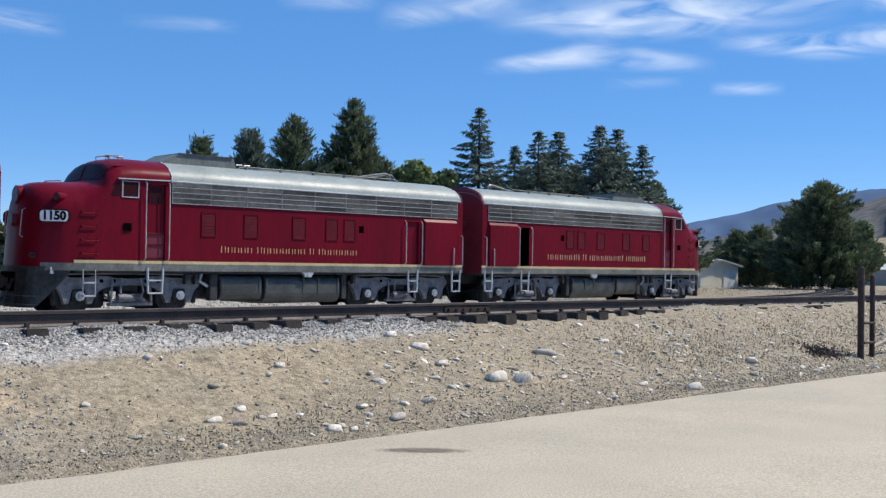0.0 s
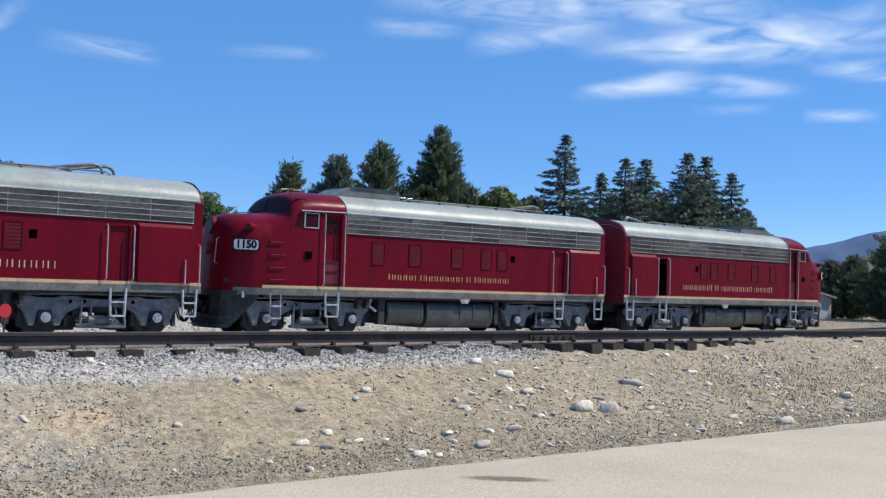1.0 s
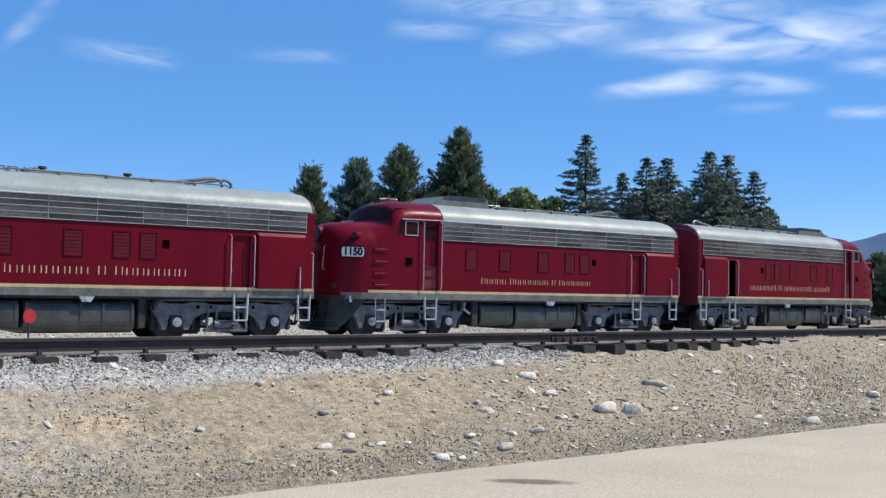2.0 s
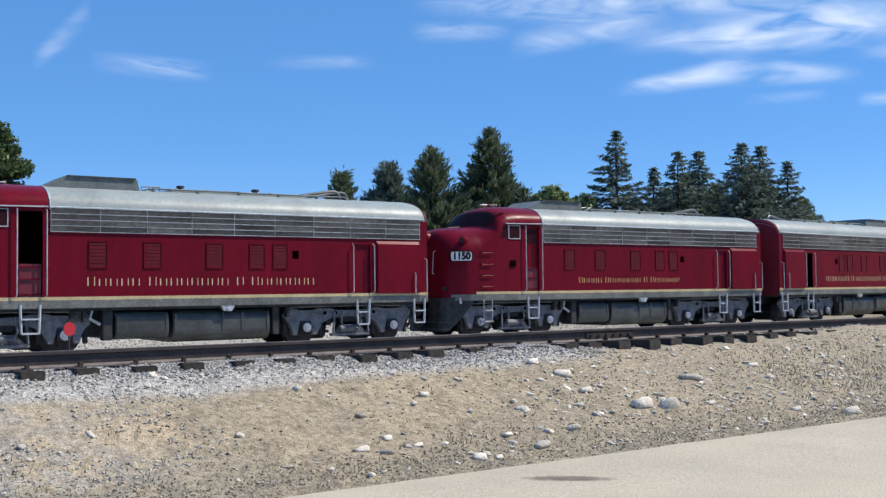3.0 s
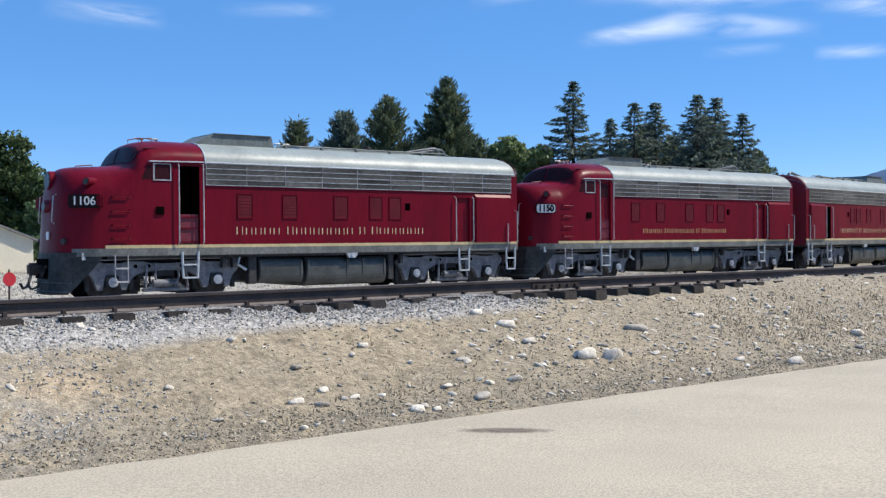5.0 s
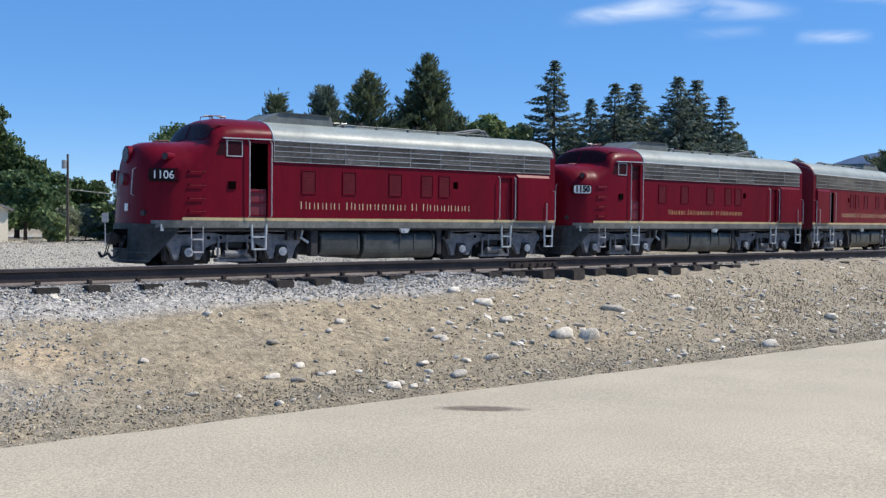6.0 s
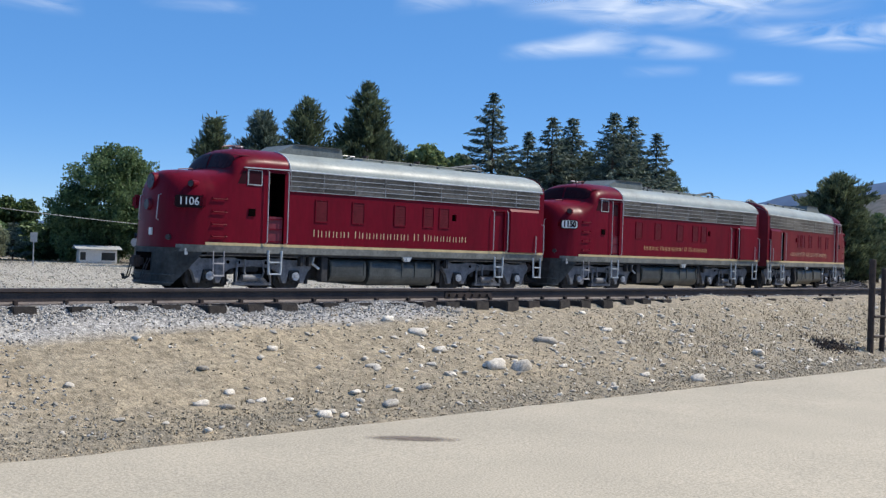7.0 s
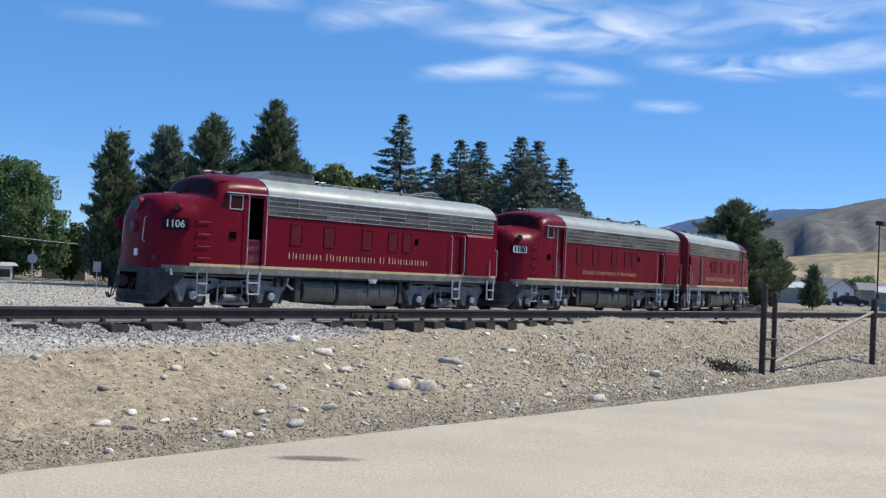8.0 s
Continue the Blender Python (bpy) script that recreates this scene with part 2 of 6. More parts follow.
def make_ground():
    xs = [-2600, -900, -300, -120, -60, -30, -15, -8, -5] + [-3 + 0.07 * i for i in range(330)] + [20.2 + 0.2 * i for i in range(60)] + [33, 36, 40, 46, 54, 64, 80, 110, 160, 300, 900, 2600]
    ys = [-2600, -600, -100, -30, -8, 0, 4, 6.5, 7.1] + [7.3 + 0.055 * i for i in range(54)] + [10.3 + 0.2 * i for i in range(20)] + [14.5, 15.2, 16, 17, 18.5, 20, 22, 24, 25.2, 25.6, 25.9, 27.4, 28.9, 29.3, 29.8, 32, 35, 39, 45, 52, 60, 75, 100, 150, 250, 600, 2600]
    vs = [(x, y, ground_z(x, y)) for y in ys for x in xs]
    n = len(xs)
    fs = [(j * n + i, j * n + i + 1, (j + 1) * n + i + 1, (j + 1) * n + i) for j in range(len(ys) - 1) for i in range(n - 1)]
    m = bpy.data.materials.new("dirt_and_ballast")
    m.use_nodes = True
    nd, lk = m.node_tree.nodes, m.node_tree.links
    b = nd["Principled BSDF"]
    b.inputs["Roughness"].default_value = 0.92
    b.inputs["Specular IOR Level"].default_value = 0.2
    geo = nd.new("ShaderNodeTexCoord")
    sep = nd.new("ShaderNodeSeparateXYZ")
    lk.new(geo.outputs["Object"], sep.inputs[0])

    def tex(scale, detail=5, kind="ShaderNodeTexNoise"):
        t = nd.new(kind)
        t.inputs["Scale"].default_value = scale
        if kind == "ShaderNodeTexNoise":
            t.inputs["Detail"].default_value = detail
        lk.new(geo.outputs["Object"], t.inputs["Vector"])
        return t

    def rng(sock, a, bb, c=0.0, d=1.0):
        r = nd.new("ShaderNodeMapRange")
        for k, v in zip(("From Min", "From Max", "To Min", "To Max"), (a, bb, c, d)):
            r.inputs[k].default_value = v
        lk.new(sock, r.inputs["Value"])
        return r.outputs[0]

    def op(kind, a, c):
        q = nd.new("ShaderNodeMath")
        q.operation = kind
        for k, v in enumerate((a, c)):
            if isinstance(v, (int, float)):
                q.inputs[k].default_value = v
            else:
                lk.new(v, q.inputs[k])
        return q.outputs[0]

    def blend(f, a, c):
        q = nd.new("ShaderNodeMix")
        q.data_type = "RGBA"
        lk.new(f, q.inputs["Factor"])
        for key, v in (("A", a), ("B", c)):
            if isinstance(v, tuple):
                q.inputs[key].default_value = (*v, 1)
            else:
                lk.new(v, q.inputs[key])
        return q.outputs["Result"]

    big, mid, fine, coarse = tex(0.7), tex(4.5), tex(38, 6), tex(9.0, 3)
    grit = tex(55, kind="ShaderNodeTexVoronoi")
    dirt = blend(rng(big.outputs[0], 0.35, 0.65), (0.362, 0.298, 0.203), (0.292, 0.248, 0.178))
    dirt = blend(rng(mid.outputs[0], 0.48, 0.66), dirt, (0.252, 0.210, 0.147))
    dirt = blend(op("MULTIPLY", rng(sep.outputs["X"], 7.0, 13.0), rng(mid.outputs[0], 0.3, 0.5, 0.45, 0.95)), dirt, (0.310, 0.266, 0.196))
    gravel = blend(rng(grit.outputs["Color"], 0.1, 0.9), (0.23, 0.218, 0.200), (0.48, 0.458, 0.422))
    # grey ballast on the shoulder west of the rail joint, in loose fans further down
    yy = op("ADD", sep.outputs["Y"], rng(big.outputs[0], 0.2, 0.8, -0.12, 0.12))
    xx = op("ADD", sep.outputs["X"], rng(mid.outputs[0], 0.2, 0.8, -0.5, 0.5))
    edge = op("ADD", rng(sep.outputs["X"], 2.0, 8.0, 9.42, 9.62), 0.0)
    shoulder = op("MULTIPLY", rng(op("SUBTRACT", yy, edge), -0.12, 0.10), rng(xx, 8.6, 9.3, 1, 0))
    fan = op("MULTIPLY", rng(xx, 2.4, 3.4, 1, 0), rng(yy, 8.0, 8.4, 0.55, 0.45))
    mask = op("MAXIMUM", shoulder, op("MULTIPLY", fan, rng(mid.outputs[0], 0.38, 0.6)))
    beyond = rng(sep.outputs["Y"], 10.2, 10.8)
    mask = op("MAXIMUM", mask, op("MULTIPLY", beyond, rng(sep.outputs["Y"], 32, 40, 1, 0.35)))
    col = blend(mask, dirt, gravel)
    dx, dy = op("MULTIPLY", op("SUBTRACT", xx, 2.9), 1.8), op("MULTIPLY", op("SUBTRACT", yy, 8.75), 3.0)
    patch = rng(op("ADD", op("MULTIPLY", dx, dx), op("MULTIPLY", dy, dy)), 0.1, 1.0, 0.6, 0)
    col = blend(patch, col, (0.45, 0.345, 0.225))
    far = blend(rng(coarse.outputs[0], 0.36, 0.64), (0.50, 0.462, 0.390), (0.30, 0.275, 0.230))
    far = blend(rng(big.outputs[0], 0.4, 0.65, 0, 0.6), far, (0.36, 0.34, 0.29))
    # dark grit beside the road, with the shade of small scarps coloured in
    verge = op("MULTIPLY", rng(yy, 7.65, 8.15, 0.85, 0), rng(mid.outputs[0], 0.4, 0.58, 0.25, 1))
    col = blend(verge, col, (0.215, 0.190, 0.146))
    weeds = blend(rng(mid.outputs[0], 0.35, 0.65), (0.33, 0.28, 0.20), (0.22, 0.19, 0.14))
    col = blend(rng(sep.outputs["Y"], 30, 34), col, far)
    col = blend(op("MULTIPLY", rng(sep.outputs["Y"], 13.5, 16), rng(xx, 30, 42)), col, weeds)
    hs = nd.new("ShaderNodeHueSaturation")
    lk.new(col, hs.inputs["Color"])
    clump = tex(15, 7)
    lk.new(op("MULTIPLY", rng(fine.outputs[0], 0.28, 0.72, 0.74, 1.24), rng(clump.outputs[0], 0.36, 0.62, 0.72, 1.14)), hs.inputs["Value"])
    lk.new(hs.outputs[0], b.inputs["Base Color"])
    bp = nd.new("ShaderNodeBump")
    bp.inputs["Strength"].default_value, bp.inputs["Distance"].default_value = 0.5, 0.03
    lk.new(op("ADD", op("ADD", fine.outputs[0], op("MULTIPLY", clump.outputs[0], 1.6)), op("MULTIPLY", grit.outputs["Distance"], 0.5)), bp.inputs["Height"])
    lk.new(bp.outputs[0], b.inputs["Normal"])
    return tagged(joined("ground", vs, fs, m, smooth=True), "sandy dirt and gravel embankment below the tracks", "ground", kind="structure")


make_ground()

ROAD = mat("bleached_asphalt", (0.462, 0.405, 0.308), (0.400, 0.354, 0.272), 0.8, 0.85, fine=60, fine_mix=0.34, bump=0.006, spec=0.25)
OIL = mat("oil_stain", (0.125, 0.095, 0.070), (0.20, 0.155, 0.115), 6, 0.7, fine=40)


_on, _ol = OIL.node_tree.nodes, OIL.node_tree.links
_oc = _on.new("ShaderNodeTexCoord")
_om = _on.new("ShaderNodeMapping")
_om.inputs["Scale"].default_value = (2.2, 6.7, 1)
_ol.new(_oc.outputs["Object"], _om.inputs[0])
_og = _on.new("ShaderNodeTexGradient")
_og.gradient_type = "SPHERICAL"
_ol.new(_om.outputs[0], _og.inputs[0])
_ot = _on.new("ShaderNodeTexNoise")
_ot.inputs["Scale"].default_value = 9.0
_ol.new(_oc.outputs["Object"], _ot.inputs["Vector"])
_oa = _on.new("ShaderNodeMath")
_oa.operation = "MULTIPLY"
_ol.new(_og.outputs["Fac"], _oa.inputs[0])
_ol.new(_ot.outputs[0], _oa.inputs[1])
_ob = _on.new("ShaderNodeMapRange")
_ob.inputs["From Min"].default_value, _ob.inputs["From Max"].default_value, _ob.inputs["To Max"].default_value = 0.02, 0.40, 0.92
_ol.new(_oa.outputs[0], _ob.inputs["Value"])
_ol.new(_ob.outputs[0], _on["Principled BSDF"].inputs["Alpha"])


def make_road():
    xs = [-300, -60, -20] + [-10 + 0.2 * i for i in range(220)] + [36, 45, 60, 120, 400]
    vs, fs = [], []
    for i, x in enumerate(xs):
        e = ROAD_EDGE + 0.05 * noise.noise((x * 1.7, 0, 5)) + 0.03 * noise.noise((x * 6, 0, 9))
        vs += [(x, -2.2, -0.16), (x, -2.0, -0.085), (x, 3, -0.07), (x, e - 0.1, -0.098), (x, e, -0.125)]
        if i:
            a, c = (i - 1) * 5, i * 5
            fs += [(a + k, c + k, c + k + 1, a + k + 1) for k in range(4)]
    tagged(joined("road", vs, fs, ROAD, smooth=True), "sun-bleached pale asphalt road with a crumbling edge", "road", kind="structure")
    rim = []
    for k in range(40):
        a = k * math.tau / 40
        rim.append((0.46 * math.cos(a), 0.15 * math.sin(a), 0))
    st = joined("oil_stain", rim, [list(range(40))], OIL)
    st.matrix_basis = pose(5.73, 6.56, -0.0885, 0, 0, -41)
    tagged(st, "brown oil stain dried on the road", "stain", kind="structure")


make_road()


def rail_section(y, z):
    """Half-inch detail is lost at this size: foot, web and head."""
    return [(y - 0.07, z - 0.168), (y + 0.07, z - 0.168), (y + 0.07, z - 0.155), (y + 0.012, z - 0.135), (y + 0.010, z - 0.045), (y + 0.036, z - 0.035), (y + 0.034, z - 0.006),
            (y + 0.026, z), (y - 0.026, z), (y - 0.034, z - 0.006), (y - 0.036, z - 0.035), (y - 0.010, z - 0.045), (y - 0.012, z - 0.135), (y - 0.07, z - 0.155)]


def rail(parent, x0, x1, y, z, worn=None):
    bm = bmesh.new()
    a = [bm.verts.new((x0, q, w)) for q, w in rail_section(y, z)]
    c = [bm.verts.new((x1, q, w)) for q, w in rail_section(y, z)]
    bm.faces.new(a)
    bm.faces.new(c[::-1])
    for i in range(len(a)):
        bm.faces.new((a[i], c[i], c[(i + 1) % len(a)], a[(i + 1) % len(a)]))
    ob = part("rail", bm, RAIL, parent)
    ob.data.materials.append(RAIL_TOP)
    ob.data.materials.append(RAIL_FOOT)
    for p in ob.data.polygons:
        if p.center.z < z - 0.14:
            p.material_index = 2
        if abs(p.normal.z) > 0.9 and abs(p.center.z - z) < 0.004:
            p.material_index = 1
    return ob


def make_track():
    track = tagged(new("railway_track"), "empty railway track with rusty rails on dark wooden ties", "railway track", kind="structure")
    for y in (RAIL_Y, RAIL_Y + 1.5):
        z = RAIL_Z - CANT * (y - RAIL_Y)
        rail(track, -60, 9.98, y, z)
        rail(track, 9.99, 160, y, z)
    bar = bmesh.new()
    for y in (RAIL_Y,):
        for s in (-1, 1):
            box(bar, 9.55, 10.42, y + s * 0.014 - 0.012, y + s * 0.014 + 0.012, RAIL_Z - 0.14, RAIL_Z - 0.045, 0.004)
            for k in range(6):
                disc(bar, (9.63 + 0.142 * k, y + s * 0.034, RAIL_Z - 0.09), (0, 1, 0), 0.022, 0.04, 6)
    part("joint_bar", bar, IRON, track, "bolted rail joint bar")
    tie_mesh = []
    for k in range(5):
        bm = bmesh.new()
        box(bm, -0.115, 0.115, -1.25, 1.25, -0.18, 0, 0.012)
        for v in bm.verts:
            v.co += Vector((noise.noise((v.co.x * 9, v.co.y * 2, k * 7.1)), noise.noise((v.co.y * 3, v.co.x * 9, k * 3.3)), 0)) * 0.014
        o = obj("tie", bm, TIE)
        tie_mesh.append(o.data)
        bpy.data.objects.remove(o)
    spike = bmesh.new()
    rnd = random.Random(4)
    verts, faces = [], []
    for i in range(-60, 240):
        x = 0.27 + 0.502 * i + rnd.uniform(-0.035, 0.035)
        z = RAIL_Z - 0.172
        if -6 < x < 60:
            o = new("tie", rnd.choice(tie_mesh))
            o.parent = track
            o.matrix_basis = pose(x, RAIL_Y + 0.70 + rnd.uniform(-0.05, 0.05), z - 0.75 * CANT - rnd.uniform(0, 0.012), -math.degrees(CANT), 0, rnd.uniform(-1.6, 1.6))
        if -3 < x < 45:
            box(spike, x - 0.09, x + 0.09, RAIL_Y - 0.17, RAIL_Y + 0.17, z, z + 0.012)
            box(spike, x - 0.018 + 0.05, x + 0.018 + 0.05, RAIL_Y - 0.115, RAIL_Y - 0.06, z, z + 0.055)
    tagged(part("tie_plates", spike, IRON, track, "rusty tie plates and spikes"), kind="stuff")

    far = tagged(new("siding_track"), "railway track under the train, rails half hidden", "railway track", kind="structure")
    for side in (-0.75, 0.75):
        bm = bmesh.new()
        rings = []
        for a in [-90, 0, 30] + [30 + 2.0 * k for k in range(1, 30)]:
            x, y, h = on_track(a)
            n = Vector((-math.sin(h), math.cos(h), 0))
            rings.append([bm.verts.new(Vector((x, TRAIN_Y + y, 0)) + n * (side + q) + Vector((0, 0, w))) for q, w in rail_section(0, 0)])
        for p, q in zip(rings, rings[1:]):
            for k in range(len(p)):
                bm.faces.new((p[k], q[k], q[(k + 1) % len(p)], p[(k + 1) % len(p)]))
        part("rail", bm, RAIL, far)
    for i in range(205):
        x, y, h = on_track(-20 + 0.52 * i)
        o = new("tie", rnd.choice(tie_mesh))
        o.parent = far
        o.matrix_basis = pose(x, TRAIN_Y + y, -0.172, 0, 0, math.degrees(h))


make_track()


# ---- the train: three streamlined diesel locomotives ----
HALF = 1.5
NOSE = [  # x, half width, shoulder height, top height
    (-7.20, 0.10, 2.36, 2.72), (-7.195, 0.26, 2.33, 2.88), (-7.18, 0.40, 2.30, 2.98), (-7.14, 0.66, 2.28, 3.16), (-7.06, 0.90, 2.26, 3.34), (-6.92, 1.10, 2.28, 3.42), (-6.75, 1.25, 2.34, 3.455), (-6.50, 1.37, 2.42, 3.48),
    (-6.16, 1.44, 2.56, 3.495), (-6.00, 1.455, 2.64, 3.505), (-5.88, 1.468, 2.76, 3.515), (-5.72, 1.478, 2.95, 3.53), (-5.56, 1.488, 3.14, 3.555), (-5.50, 1.490, 3.20, 3.61), (-5.43, 1.493, 3.27, 3.82), (-5.36, 1.495, 3.32, 3.98), (-5.26, 1.498, 3.39, 4.09),
    (-5.08, 1.50, 3.50, 4.165), (-4.80, 1.50, 3.54, 4.215), (-4.45, 1.50, 3.56, 4.23)]
ARC = [math.radians(a) for a in (0, 10, 20, 30, 40, 50, 60, 70, 80, 90)]


def nose_at(x, k):
    return lerp_table([(r[0], r[k]) for r in NOSE], x)


def skin(x, a, out=0.0):
    """A point of the nose and cab skin at station x, a: angle round the shoulder (0 side, 90 top)."""
    w, zs, zt = nose_at(x, 1) + out, nose_at(x, 2), nose_at(x, 3) + out
    c, s = max(0.0, math.cos(a)), math.sin(a)
    e = 2 / 2.35
    y, z = w * c ** e, zs + (zt - zs) * s ** e
    return lean(Vector((x, y, z)))


def lean(p):
    f = min(1, max(0, (-6.2 - p.x) / 0.9))
    return Vector((p.x - 0.13 * f * max(0, (3.3 - p.z) / 2.0), p.y, p.z))


def front_x(y, z):
    """Where the cab front lies at the half width y and the height z."""
    a, b = -6.4, -4.5
    for _ in range(30):
        x = (a + b) / 2
        w, zs, zt = nose_at(x, 1), nose_at(x, 2), nose_at(x, 3)
        if (y / w) ** 2.35 + (max(0, z - zs) / (zt - zs)) ** 2.35 < 1:
            b = x
        else:
            a = x
    return b


def side_y(x, z):
    """Half width of the skin below the shoulder."""
    zs, zt, w = nose_at(x, 2), nose_at(x, 3), nose_at(x, 1)
    if x > -5.15 or z <= zs:
        return w
    s = min(1, (z - zs) / (zt - zs))
    return w * max(0.0, 1 - s ** 2.35) ** (1 / 2.35)


def nose_shell(loco):
    bm = bmesh.new()
    rings = []
    xs = []
    for a, b in zip(NOSE, NOSE[1:]):
        n = 3 if b[0] - a[0] > 0.15 else 2
        xs += [a[0] + (b[0] - a[0]) * k / n for k in range(n)]
    xs.append(NOSE[-1][0])
    for x in xs:
        w, zs = nose_at(x, 1), nose_at(x, 2)
        half = [lean(Vector((x, w, z))) for z in (1.27, 1.6, 1.95)] + [skin(x, a) for a in ARC]
        full = half + [Vector((p.x, -p.y, p.z)) for p in half[-2::-1]]
        rings.append([bm.verts.new(p) for p in full])
    for a, b in zip(rings, rings[1:]):
        for i in range(len(a) - 1):
            bm.faces.new((a[i], a[i + 1], b[i + 1], b[i]))
    bm.faces.new(rings[0])
    return part("nose_and_cab", bm, RED, loco, "rounded red bulldog nose and cab", smooth=True)


def body_arc(x, out=0.0):
    pts = []
    for a in ARC:
        c, s = max(0.0, math.cos(a)), math.sin(a)
        e = 2 / 2.35
        pts.append((HALF * c ** e + out * c, 3.56 + 0.67 * s ** e + out * s))
    return pts


def roof_piece(loco, name, x0, x1, material, label, out=0.0, end=False):
    bm = bmesh.new()
    half = body_arc(0, out)
    full = half + [(-y, z) for y, z in half[-2::-1]]
    st = [x0] + [x1] if not end else [x0, x1 - 0.28, x1 - 0.12, x1 - 0.03, x1]
    drop = {x1 - 0.12: 0.03, x1 - 0.03: 0.10, x1: 0.20} if end else {}
    rings = [[bm.verts.new((x, y * (1 - drop.get(x, 0) * 0.15), z - drop.get(x, 0) * max(0, (z - 3.56)) / 0.67)) for y, z in full] for x in st]
    for a, b in zip(rings, rings[1:]):
        for i in range(len(a) - 1):
            bm.faces.new((a[i], a[i + 1], b[i + 1], b[i]))
    return part(name, bm, material, loco, label, smooth=True)


def wall_with_holes(bm, y, x0, x1, z0, z1, holes, depth=0.05):
    xs = sorted({x0, x1, *[v for h in holes for v in h[:2]]})
    zs = sorted({z0, z1, *[v for h in holes for v in h[2:4]]})
    s = 1 if y > 0 else -1
    for a, b in zip(xs, xs[1:]):
        for c, d in zip(zs, zs[1:]):
            mx, mz = (a + b) / 2, (c + d) / 2
            if any(h[0] < mx < h[1] and h[2] < mz < h[3] for h in holes):
                continue
            bm.faces.new([bm.verts.new(p) for p in ((a, y, c), (b, y, c), (b, y, d), (a, y, d))])
    for h in holes:
        dp = h[4]
        a, b, c, d = h[:4]
        for q in (((a, c), (b, c)), ((b, c), (b, d)), ((b, d), (a, d)), ((a, d), (a, c))):
            (p0, p1), (p2, p3) = q
            bm.faces.new([bm.verts.new(p) for p in ((p0, y, p1), (p2, y, p3), (p2, y - s * dp, p3), (p0, y - s * dp, p1))])
        bm.faces.new([bm.verts.new(p) for p in ((a, y - s * dp, c), (b, y - s * dp, c), (b, y - s * dp, d), (a, y - s * dp, d))])
    bmesh.ops.remove_doubles(bm, verts=bm.verts, dist=0.0005)


def lettering(loco, s, x0, x1, z, h, material):
    """The painted name as plain thin bars in four groups."""
    bm = bmesh.new()
    words = (5, 8, 1, 7)
    units = sum(words) + 0.55 * 3
    step = (x1 - x0) / units
    x = x0
    y0, y1 = s * (HALF + 0.001), s * (HALF + 0.004)
    for n in words:
        for i in range(n):
            hh = h * (1.12 if i == 0 else 0.94)
            w, t = step * 0.66, h * 0.15
            box(bm, x, x + t, y0, y1, z, z + hh)
            box(bm, x + w - t * 0.7, x + w, y0, y1, z, z + hh)
            x += step
        x += step * 0.55
    return tagged(part("lettering", bm, material, loco, "gold lettering"), kind="stuff")


def digits(text, size, material, parent, m, bold):
    cu = bpy.data.curves.new("digits", "FONT")
    cu.body, cu.size, cu.extrude, cu.align_x, cu.align_y, cu.offset = text, size, 0.006, "CENTER", "CENTER", bold
    tmp = new("digits", cu)
    bpy.context.view_layer.update()
    me = bpy.data.meshes.new_from_object(tmp.evaluated_get(bpy.context.evaluated_depsgraph_get()))
    bpy.data.objects.remove(tmp)
    me.materials.clear()
    me.materials.append(material)
    o = new("digits", me)
    o.parent = parent
    o.matrix_basis = m
    return o


def rounded_plate(bm, w, h, r, y0, y1, m):
    """A plate with round corners in the xz plane of m, from y0 to y1."""
    pts = []
    for cx, cz, a0 in ((w - r, h - r, 0), (r - w, h - r, 90), (r - w, r - h, 180), (w - r, r - h, 270)):
        pts += [(cx + r * math.cos(math.radians(a0 + k * 18)), cz + r * math.sin(math.radians(a0 + k * 18))) for k in range(6)]
    n0 = len(bm.verts)
    prism(bm, pts, y0, y1)
    for v in list(bm.verts)[n0:]:
        v.co = m @ v.co


def truck_outline():
    """Side view of one truck side frame round its centre: arched over the two axle boxes, deep in the middle."""
    half = [(0.0, 0.96), (0.42, 0.96), (0.58, 1.03), (0.98, 1.05), (1.16, 0.97), (1.62, 0.97), (1.76, 1.05), (1.98, 1.02), (2.10, 0.88), (2.04, 0.74), (1.90, 0.66), (1.83, 0.50), (1.80, 0.30), (1.66, 0.30),
            (1.61, 0.64), (1.56, 0.69), (1.28, 0.69), (1.23, 0.64), (1.18, 0.30), (1.04, 0.30), (1.00, 0.46), (0.90, 0.62), (0.74, 0.72), (0.56, 0.77), (0.0, 0.79)]
    pts = [(-x, z) for x, z in half[:0:-1] if x > 0] + half
    return pts


WHEELS = []


